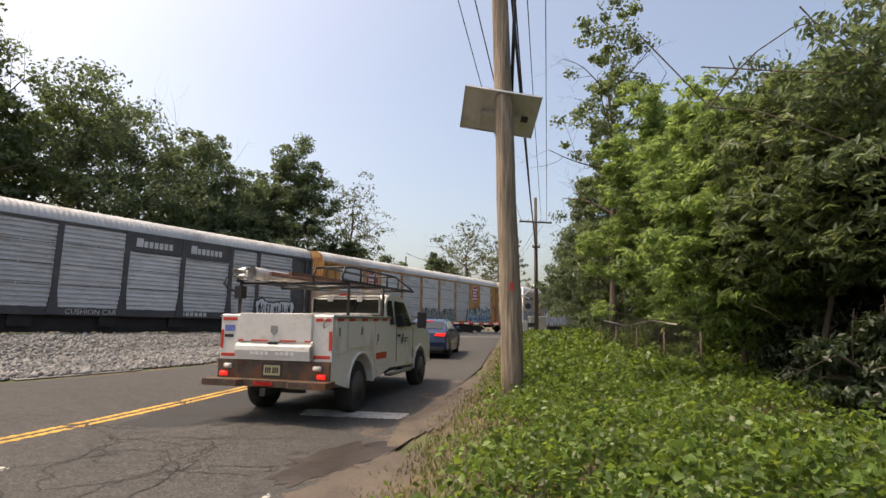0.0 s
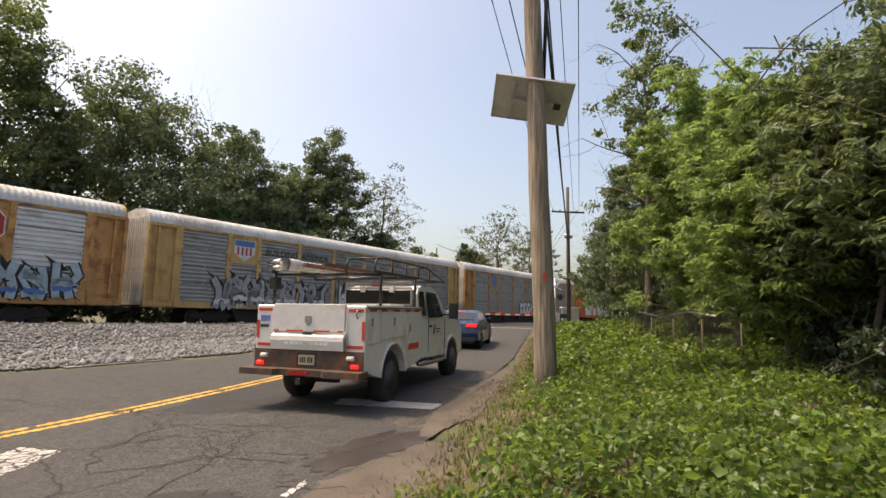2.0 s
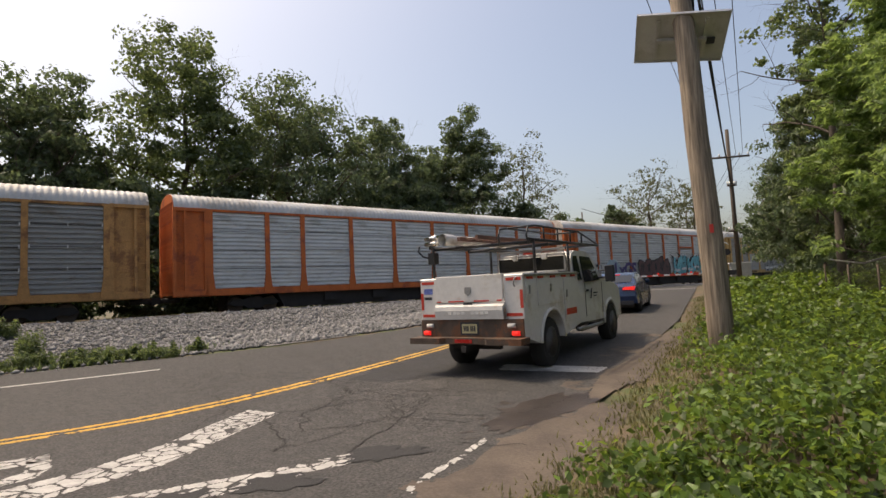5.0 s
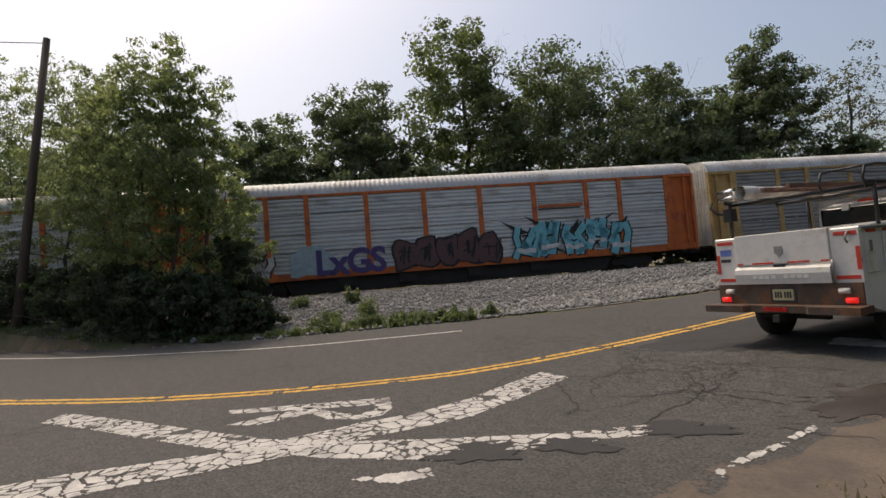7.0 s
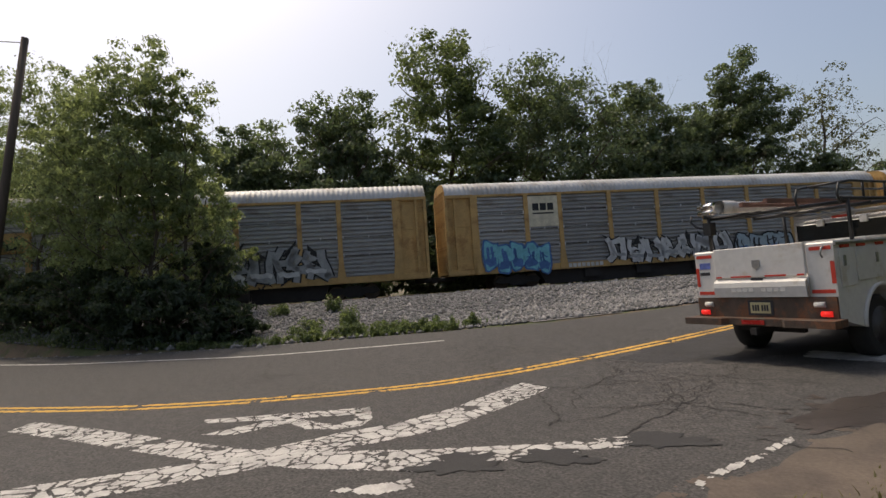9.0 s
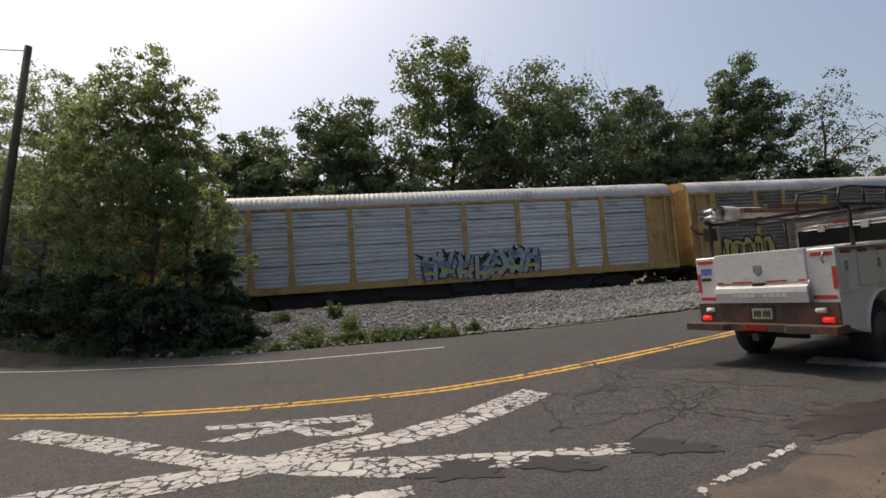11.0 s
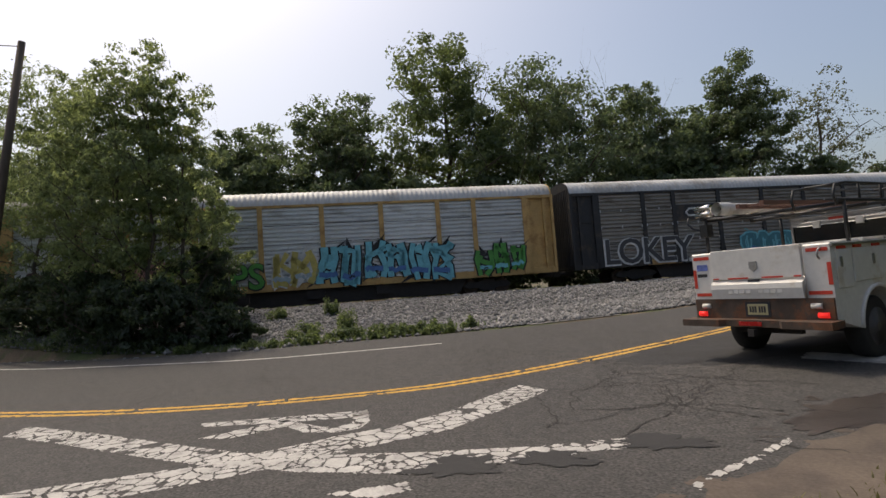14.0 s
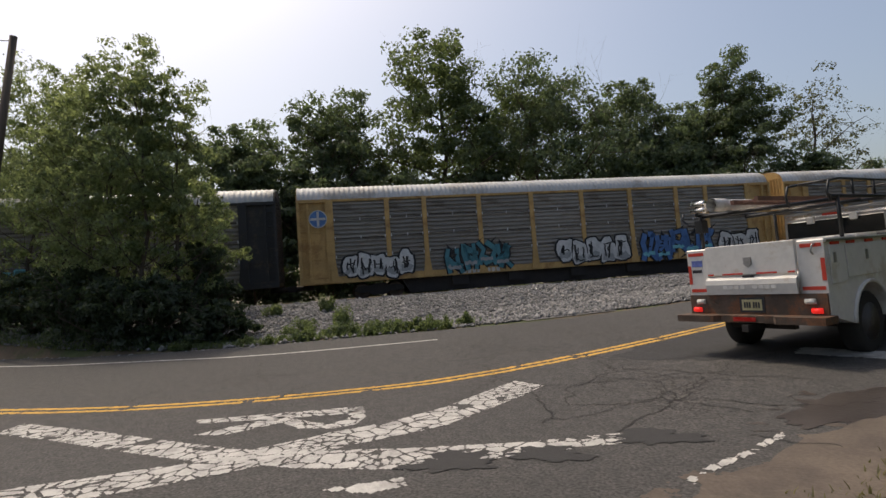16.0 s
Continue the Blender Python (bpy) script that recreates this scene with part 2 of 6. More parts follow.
def make_ground():
    gx = grid_axis([(-2500, -300, 300), (-300, -90, 30), (-90, -30, 3), (-30, 16, 0.4), (16, 60, 3), (60, 300, 30), (300, 2501, 300)])
    gy = grid_axis([(-2500, -300, 300), (-300, -60, 30), (-60, -12, 3), (-12, 36, 0.4), (36, 100, 2), (100, 300, 25), (300, 2501, 300)])
    X, Y = np.meshgrid(gx, gy, indexing="ij")
    Z = ground_height(X, Y)
    v = np.stack([X, Y, Z], -1).reshape(-1, 3)
    a, b = len(gx), len(gy)
    i = (np.arange(a - 1)[:, None] * b + np.arange(b - 1)).ravel()
    f = np.stack([i, i + b, i + b + 1, i + 1], 1)
    tagged(new("ground", raw_mesh("ground", v, f, M["soil"], True)), "brown soil verge with sparse grass beside the road", "ground", kind="structure")


def ribbon(name, a, b, material, lift, rows=10):
    """A sheet between two lines of equal length, following the road's rise."""
    k = np.linspace(0, 1, rows)[:, None, None]
    p = a[None] * (1 - k) + b[None] * k
    z = road_height(p[..., 0], p[..., 1]) + lift
    v = np.concatenate([p, z[..., None]], -1).reshape(-1, 3)
    m = a.shape[0]
    i = (np.arange(rows - 1)[:, None] * m + np.arange(m - 1)).ravel()
    f = np.stack([i, i + 1, i + m + 1, i + m], 1)
    return raw_mesh(name, v, f, material, True)


def even(line, n):
    p = resample(line, 0.25)
    d = np.r_[0, np.cumsum(np.linalg.norm(np.diff(p, axis=0), axis=1))]
    s = np.linspace(0, d[-1], n)
    return np.stack([np.interp(s, d, p[:, 0]), np.interp(s, d, p[:, 1])], 1)


make_ground()
_l, _r = even(LEFT, 400), even(RIGHT, 400)
tagged(new("road", ribbon("road", _l, _r, M["asphalt"], 0.0, 24)), "worn grey asphalt road with cracks curving to a rail crossing", "road", kind="structure")

# ---------------- track ----------------
def track_pose(s, z=0.0, off=0.0):
    p = TU * s + TN * (MID + off)
    return pose(p.x, p.y, z, 0, 0, math.degrees(math.atan2(TU.y, TU.x)))


def make_track():
    bm = bmesh.new()
    prism(bm, [(-4.2, 0.1), (-2.4, RAIL - 0.2), (2.5, RAIL - 0.2), (3.0, RAIL + 0.1), (3.7, RAIL + 0.14), (5.2, 0.1)], "x", -220, 130)
    bed = part("ballast", bm, M["gravel_bed"])
    bed.matrix_basis = track_pose(0)
    tagged(bed, "grey crushed stone ballast under the rails", "ballast", kind="structure")
    for off in (-0.75, 0.75):
        bm = bmesh.new()
        prism(bm, [(-0.07, RAIL - 0.17), (0.07, RAIL - 0.17), (0.07, RAIL - 0.15), (0.015, RAIL - 0.13), (0.015, RAIL - 0.04), (0.036, RAIL - 0.03), (0.036, RAIL), (-0.036, RAIL), (-0.036, RAIL - 0.03), (-0.015, RAIL - 0.04), (-0.015, RAIL - 0.13), (-0.07, RAIL - 0.15)], "x", -220, 130)
        ob = part("rail", bm, M["steel_rail"])
        ob.matrix_basis = track_pose(0, 0, off)
        tagged(ob, "rusty steel rail with a worn bright head", "rail", kind="structure")
    bm = bmesh.new()
    box(bm, -0.115, 0.115, -1.3, 1.3, RAIL - 0.3, RAIL - 0.168)
    me = mesh_of("tie", bm, M["tie"])
    for i in range(220):
        ob = shared("tie", me, bed, pose(25 - i * 0.55, random.uniform(-.05, .05), 0, 0, 0, random.uniform(-1, 1)))


make_track()


def gravel_mask(x, y):
    l, q = beyond(LEFT_S, x, y), from_track(x, y)
    edge = 0.35 + 0.35 * wave(x, y, 2.3, 1.0)
    return (l < -edge) & (q > 1.6)


def make_gravel():
    s, q = np.arange(-70, 30, 0.3), np.arange(1.5, 15, 0.3)
    S, Q = np.meshgrid(s, q, indexing="ij")
    X = TU.x * S + TN.x * (MID - Q)
    Y = TU.y * S + TN.y * (MID - Q)
    Z = ground_height(X, Y) + 0.03
    ok = gravel_mask(X, Y)
    a, b = S.shape
    i = (np.arange(a - 1)[:, None] * b + np.arange(b - 1))
    keep = (ok[:-1, :-1] & ok[1:, :-1] & ok[1:, 1:] & ok[:-1, 1:]).ravel()
    i = i.ravel()[keep]
    f = np.stack([i, i + b, i + b + 1, i + 1], 1)
    tagged(new("gravel", raw_mesh("gravel", np.stack([X, Y, Z], -1).reshape(-1, 3), f, M["gravel_bed"], True)), "grey crushed gravel beside the railway", "gravel", kind="structure")
    rng = np.random.default_rng(5)
    n = 46000
    S, Q = rng.uniform(-36, 14, n), 2.9 + 11.0 * rng.random(n) ** 1.1
    X = TU.x * S + TN.x * (MID - Q)
    Y = TU.y * S + TN.y * (MID - Q)
    ok = gravel_mask(X, Y) | (rng.random(n) < 0.22)
    ok &= beyond(LEFT_S, X, Y) < 0.4
    X, Y = X[ok], Y[ok]
    k = len(X)
    oct_ = np.array([(1, 0, 0), (0, 1, 0), (-1, 0, 0), (0, -1, 0), (0, 0, 1), (0, 0, -1)], float)
    tri = np.array([(0, 1, 4), (1, 2, 4), (2, 3, 4), (3, 0, 4), (1, 0, 5), (2, 1, 5), (3, 2, 5), (0, 3, 5)])
    size = rng.uniform(0.035, 0.085, k) * (1 + (rng.random(k) < 0.04) * 1.0)
    v = oct_[None] * rng.uniform(0.6, 1.3, (k, 6, 1)) * size[:, None, None] * [1, 1, 0.75]
    ang = rng.uniform(0, 6.28, k)
    c, s_ = np.cos(ang)[:, None], np.sin(ang)[:, None]
    v = np.stack([v[..., 0] * c - v[..., 1] * s_, v[..., 0] * s_ + v[..., 1] * c, v[..., 2]], -1)
    v += np.stack([X, Y, ground_height(X, Y) + 0.045], -1)[:, None]
    f = (np.arange(k)[:, None, None] * 6 + tri).reshape(-1, 3)
    tagged(new("gravel_stones", raw_mesh("gravel_stones", v.reshape(-1, 3), f, M["stone"])), "loose grey crushed stones lying along the railway", "stones", kind="stuff")


M["stone"] = mat("stone_grey", (0.185, 0.18, 0.175), 0.9, vary=0.2, per_island=0.45, bump=0.1)
make_gravel()

# ---------------- train ----------------
WALL_B, WALL_T, HALF, LEN = 1.28, 5.28, 1.52, 28.4
M["galv"] = mat("panel_galvanised", (0.62, 0.635, 0.64), 0.55, 0.12, vary=0.1, scale=0.9, fine=9, bump=0.08, spot=(0.45, 0.45, 0.44), spot_amount=0.25, spot_scale=0.6, stretch=(1, 1, 3), per_object=0.12)
M["galv_dark"] = mat("panel_weathered", (0.33, 0.33, 0.325), 0.7, 0.12, vary=0.12, scale=0.9, fine=9, bump=0.08, spot=(0.24, 0.225, 0.205), spot_amount=0.25, spot_scale=0.6, stretch=(1, 1, 3), per_object=0.15)
M["galv_brown"] = mat("panel_brown_grime", (0.28, 0.262, 0.238), 0.75, 0.1, vary=0.12, scale=0.9, fine=9, bump=0.08, spot=(0.19, 0.165, 0.14), spot_amount=0.28, spot_scale=0.6, stretch=(1, 1, 3), per_object=0.15)
M["galv_white"] = mat("panel_pale_grey", (0.6, 0.6, 0.61), 0.6, 0.15, vary=0.12, scale=0.9, fine=9, bump=0.08, spot=(0.48, 0.47, 0.46), spot_amount=0.3, spot_scale=0.7, stretch=(1, 1, 3), per_object=0.08)
M["car_yellow"] = mat("paint_yellow", (0.47, 0.3, 0.115), 0.65, vary=0.2, scale=0.8, fine=14, bump=0.06, spot=(0.33, 0.19, 0.07), spot_amount=0.35, spot_scale=0.9)
M["car_orange"] = mat("paint_orange", (0.5, 0.125, 0.03), 0.65, vary=0.2, scale=0.8, fine=14, bump=0.06, spot=(0.3, 0.075, 0.03), spot_amount=0.35, spot_scale=0.9)
M["car_tan"] = mat("paint_rust_tan", (0.45, 0.235, 0.085), 0.75, vary=0.25, scale=0.8, fine=14, bump=0.06, spot=(0.24, 0.115, 0.05), spot_amount=0.4, spot_scale=0.9)
M["car_dark"] = mat("paint_dark_grey", (0.075, 0.072, 0.075), 0.65, vary=0.2, scale=0.8, fine=14, bump=0.06, spot=(0.11, 0.09, 0.08), spot_amount=0.3)
M["car_black"] = mat("paint_black", (0.03, 0.03, 0.032), 0.6, vary=0.25, scale=0.8, fine=14, bump=0.06, spot=(0.07, 0.055, 0.045), spot_amount=0.3)
M["roof"] = mat("roof_galvanised", (0.47, 0.47, 0.46), 0.6, 0.2, vary=0.12, scale=0.5, fine=10, bump=0.05, spot=(0.36, 0.34, 0.31), spot_amount=0.35, spot_scale=0.4)
M["under"] = mat("underframe_grime", (0.035, 0.03, 0.028), 0.85, vary=0.3, bump=0.2)
M["wheel"] = mat("wheel_steel", (0.1, 0.075, 0.06), 0.55, 0.6, bump=0.1)
M["white_end"] = mat("paint_white_dirty", (0.62, 0.59, 0.54), 0.65, vary=0.15, spot=(0.4, 0.36, 0.3), spot_amount=0.35)

PANELS = [2.9, 2.0, 3.04, 3.04, 3.04, 3.04, 3.04, 2.0, 2.9]
END = (LEN - sum(PANELS)) / 2


def panel_mesh(width, ribs=18):
    """One ribbed screen, its face at y = 0, hung between the posts."""
    bm = bmesh.new()
    w, h = width - 0.2, WALL_T - WALL_B - 0.1
    prof = []
    step = h / ribs
    for i in range(ribs):
        z = WALL_B + 0.05 + i * step
        prof += [(0.03, z), (0.03, z + step * 0.38), (-0.065, z + step * 0.52), (-0.065, z + step * 0.86)]
    a = [bm.verts.new((-w / 2, y, z)) for y, z in prof]
    b = [bm.verts.new((w / 2, y, z)) for y, z in prof]
    for i in range(len(prof) - 1):
        bm.faces.new((a[i], a[i + 1], b[i + 1], b[i]))
    return mesh_of("side_panel", bm, M["galv"])


def post_mesh():
    bm = bmesh.new()
    w = 0.12
    prism(bm, [(-w * 2.1, 1.0), (w * 2.1, 1.0), (w * 1.3, 1.75), (w, 2.1), (w, WALL_T - 0.12), (w * 2.2, WALL_T), (-w * 2.2, WALL_T), (-w, WALL_T - 0.12), (-w, 2.1), (-w * 1.3, 1.75)], "y", -0.06, 0.06)
    return mesh_of("post", bm, M["car_yellow"])


ROOF = [(1.53, 5.24), (1.5, 5.5), (1.32, 5.82), (0.95, 6.02), (0.45, 6.13), (0, 6.16), (-0.45, 6.13), (-0.95, 6.02), (-1.32, 5.82), (-1.5, 5.5), (-1.53, 5.24)]


def roof_mesh():
    n = 440
    xs = np.linspace(-LEN / 2 + 0.05, LEN / 2 - 0.05, n)
    k = (np.arange(n) % 4 < 2) * 0.026
    v = []
    for x, d in zip(xs, k):
        for y, z in ROOF:
            r = 1 - d / 1.6
            v.append((x, y * r, 5.2 + (z - 5.2) * (1 - d * 0.9)))
    m = len(ROOF)
    i = (np.arange(n - 1)[:, None] * m + np.arange(m - 1)).ravel()
    return raw_mesh("roof", np.array(v), np.stack([i, i + m, i + m + 1, i + 1], 1), M["roof"])


def end_mesh(flip=False):
    """The closed end bay of a side: a recessed sheet between columns, a ladder at the corner, a header and a foot."""
    bm = bmesh.new()
    w = END - 0.12

    def bar(x0, x1, y0, y1, z0, z1):
        box(bm, *((w - x1, w - x0) if flip else (x0, x1)), y0, y1, z0, z1)
    bar(0, w, -0.12, -0.07, 1.0, WALL_T)
    for x0, x1 in ((0, 0.15), (0.5, 0.62), (w - 0.16, w)):
        bar(x0, x1, -0.07, 0.06, 1.0, WALL_T - 0.1)
    bar(0, w, -0.07, 0.09, WALL_T - 0.13, WALL_T + 0.03)
    bar(0, w, -0.07, 0.05, 1.0, 1.22)
    for z in np.arange(1.45, 5.0, 0.37):
        bar(0.15, 0.5, 0.0, 0.04, z, z + 0.05)
    for z in (2.2, 3.6):
        bar(0.62, w - 0.16, -0.07, -0.04, z, z + 0.07)
    bar(0.8, 1.0, -0.07, -0.045, 2.7, 2.95)
    return mesh_of("end_post", bm, M["car_yellow"])


def end_door_meshes():
    """The two leaves of an end door and the stiffener that both carry."""
    leaves = []
    for s in (-1, 1):
        bm = bmesh.new()
        prism(bm, [(s * 0.01, 1.05), (s * 1.5, 1.05), (s * 1.5, 5.5), (s * 1.3, 5.82), (s * 0.9, 6.02), (s * 0.01, 6.12)], "x", 0.0, 0.07)
        leaves.append(mesh_of("end_door", bm, M["car_yellow"]))
    bm = bmesh.new()
    box(bm, 0.068, 0.11, -0.035, 0.035, 1.2, 5.6)
    return leaves, mesh_of("stiffener", bm, M["car_yellow"])


def truck_meshes():
    bm = bmesh.new()
    for y in (-1.05, 1.05):
        prism(bm, [(-1.35, 0.5), (-1.1, 0.72), (-0.5, 0.72), (-0.3, 0.82), (0.3, 0.82), (0.5, 0.72), (1.1, 0.72), (1.35, 0.5), (1.0, 0.36), (0.6, 0.4), (0.35, 0.24), (-0.35, 0.24), (-0.6, 0.4), (-1.0, 0.36)], "y", y - 0.08, y + 0.08)
    box(bm, -0.25, 0.25, -1.1, 1.1, 0.4, 0.75)
    frame_me = mesh_of("bogie_frame", bm, M["under"])
    bm = bmesh.new()
    tube(bm, [(0, 0.68, 0.42), (0, 0.70, 0.42), (0, 0.71, 0.42), (0, 0.82, 0.42)], [0.46, 0.46, 0.42, 0.41], 24)
    tube(bm, [(0, -0.68, 0.42), (0, -0.70, 0.42), (0, -0.71, 0.42), (0, -0.82, 0.42)], [0.46, 0.46, 0.42, 0.41], 24)
    tube(bm, [(0, -0.9, 0.42), (0, 0.9, 0.42)], 0.09, 10)
    return frame_me, mesh_of("wheelset", bm, M["wheel"])


def sill_mesh():
    bm = bmesh.new()
    for s in (-1, 1):
        box(bm, -LEN / 2, LEN / 2, s * HALF - s * 0.16, s * HALF + s * 0.01, 0.96, 1.3)
        box(bm, -LEN / 2, LEN / 2, s * HALF - s * 0.1, s * HALF + s * 0.03, WALL_T - 0.1, WALL_T + 0.02)
    return mesh_of("side_sill", bm, M["car_yellow"])


def deck_mesh():
    bm = bmesh.new()
    box(bm, -LEN / 2 + 0.1, LEN / 2 - 0.1, -1.36, 1.36, 0.98, 1.22)
    # solid block added between the bogies to give the dark of underbody shadow
    prism(bm, [(-9.0, 0.97), (-8.6, 0.2), (8.6, 0.2), (9.0, 0.97)], "y", -1.2, 1.2)
    for x in (-5, -1.5, 2.2, 5.4):
        box(bm, x, x + 0.9, 1.2, 1.4, 0.45, 0.95)
    for s in (-1, 1):
        tube(bm, [(s * (LEN / 2 - 0.6), 0, 0.82), (s * (LEN / 2 + 0.5), 0, 0.82)], 0.13, 8)
        box(bm, s * (LEN / 2 + 0.3), s * (LEN / 2 + 0.52), -0.2, 0.2, 0.66, 0.98)
    return mesh_of("underframe", bm, M["under"])


MESH = {"panel": {w: panel_mesh(w) for w in sorted(set(PANELS))}, "post": post_mesh(), "roof": roof_mesh(), "end": end_mesh(), "end_front": end_mesh(True), "sill": sill_mesh(), "deck": deck_mesh()}
MESH["bogie"], MESH["wheelset"] = truck_meshes()
MESH["leaves"], MESH["stiffener"] = end_door_meshes()
SPEED, PITCH, OFFSET = 22.05, 29.4, 2.18
FLIP = pose(0, 0, 0, 0, 0, 180)


def rail_car(k, panel, paint, label, roof="roof", hood=""):
    """Car k; gap k lies ahead of it. Its parts are in its own space: x ahead, y towards the road, z from the rail."""
    car = empty("autorack_car", track_pose(0, RAIL), label, "rail car", "cars of the train")
    P, C = M[panel], M[paint]
    for sgn in (1, -1):
        x = LEN / 2 - END
        turn = Matrix() if sgn > 0 else FLIP
        for i, w in enumerate(PANELS):
            shared("side_panel", MESH["panel"][w], car, turn @ pose(x - w / 2, HALF - 0.03, 0), P)
            shared("post", MESH["post"], car, turn @ pose(x, HALF, 0), C)
            x -= w
        shared("post", MESH["post"], car, turn @ pose(x, HALF, 0), C)
        shared("end_post", MESH["end"], car, turn @ pose(-LEN / 2, HALF, 0), C)
        # the mirrored corner
        shared("end_post", MESH["end_front"], car, turn @ pose(LEN / 2 - END + 0.12, HALF, 0), C)
    shared("roof", MESH["roof"], car, None, M[roof], "corrugated metal roof")
    shared("side_sill", MESH["sill"], car, None, C)
    shared("underframe", MESH["deck"], car)
    for s in (0, 180):
        for sd_, leaf in zip((-1, 1), MESH["leaves"]):
            d = shared("end_door", leaf, car, pose(0, 0, 0, 0, 0, s) @ pose(LEN / 2 - 0.1, 0, 0), M[hood] if hood else C)
            for q in range(6):
                shared("stiffener", MESH["stiffener"], d, pose(0, sd_ * (0.15 + q * 0.23), 0), M[hood] if hood else C)
    for bx in (-10.2, 10.2):
        b = shared("bogie", MESH["bogie"], car, pose(bx, 0, 0))
        for wx in (-0.9, 0.9):
            shared("wheelset", MESH["wheelset"], b, pose(wx, 0, 0.04))
    return car


STYLES = [("galv_white", "car_dark", "pale grey covered car carrier with dark posts and a name board"),
          ("galv", "car_tan", "rusty tan and silver covered car carrier with red octagon badge"),
          ("galv_dark", "car_yellow", "yellow and grey covered car carrier with a shield badge", "roof", "white_end"),
          ("galv_dark", "car_tan", "rusty tan covered car carrier with grey screens", "roof", "white_end"),
          ("galv", "car_orange", "bright orange covered car carrier with silver screens"),
          ("galv", "car_orange", "orange covered car carrier with large coloured graffiti", "roof", "white_end"),
          ("galv_dark", "car_yellow", "yellow covered car carrier with dark grey screens and graffiti", "roof", "white_end"),
          ("galv_dark", "car_yellow", "yellow covered car carrier with a cream square badge"),
          ("galv", "car_yellow", "yellow covered car carrier with silver screens and graffiti"),
          ("galv_brown", "car_yellow", "yellow covered car carrier with brown grimy screens"),
          ("galv", "car_yellow", "yellow and silver covered car carrier with long graffiti"),
          ("galv_brown", "car_black", "black covered car carrier with white letters on a board"),
          ("galv_brown", "car_yellow", "yellow covered car carrier with a round blue badge"),
          ("galv_brown", "car_yellow", "weathered yellow covered car carrier with grey screens"),
          ("galv_dark", "car_yellow", "yellow covered car carrier with grimy grey screens"),
          ("galv", "car_orange", "orange covered car carrier with weathered screens")]
CARS = [rail_car(k, *s) for k, s in enumerate(STYLES)]


def motions():
    """The train rolls past at an even pace."""
    for k, car in enumerate(CARS):
        rows = []
        for t in range(0, 17, 2):
            s = OFFSET - PITCH * (k + 0.5) + SPEED * t
            rows.append((t, track_pose(s, RAIL)))
        walk(car, rows)

# ---------------- trees ----------------
def limb(bm, p, d, length, r, rng, depth, tips, n=6):
    pts, radii = [p.copy()], [r]
    k = 5 if depth else 3
    for i in range(k):
        d = (d + Vector(rng.normal(size=3)) * 0.13 + Vector((0, 0, 0.05))).normalized()
        p = p + d * (length / k)
        pts.append(p.copy())
        radii.append(r * (1 - 0.7 * (i + 1) / k))
        if depth > 0 and i >= 1:
            for _ in range(1):
                a = rng.uniform(0, 2 * math.pi)
                side = d.orthogonal().normalized()
                side.rotate(Matrix.Rotation(a, 3, d))
                limb(bm, p, (d * 0.5 + side * 0.8 + Vector((0, 0, 0.12))).normalized(), length * rng.uniform(0.4, 0.62), radii[-1] * 0.6, rng, depth - 1, tips, 4 if depth > 1 else 3)
    tips.append((p.copy(), length))
    tube(bm, pts, radii, n, False)


def crown_points(rng, blobs, clumps, per, spread):
    """Leaf centres: rounded tufts scattered over the shells of a few blobs, with sky between them."""
    w = np.array([b[3] * b[4] for b in blobs])
    w = w / w.sum()
    which = rng.choice(len(blobs), clumps, p=w)
    b = np.array(blobs)[which]
    d = rng.normal(size=(clumps, 3))
    d /= np.linalg.norm(d, axis=1, keepdims=True)
    rad = rng.uniform(0.25, 1.0, clumps) ** 0.5
    c = b[:, :3] + d * rad[:, None] * np.stack([b[:, 3], b[:, 3], b[:, 4]], 1)
    size = rng.uniform(0.55, 1.45, clumps) * spread * 1.9
    e = rng.normal(size=(clumps, per, 3))
    e /= np.linalg.norm(e, axis=2, keepdims=True)
    pts = c[:, None] + e * (rng.random((clumps, per, 1)) ** 0.42) * size[:, None, None] * [1, 1, 0.62]
    out = e * 1.2 + d[:, None] * 0.5
    return pts.reshape(-1, 3), out.reshape(-1, 3)


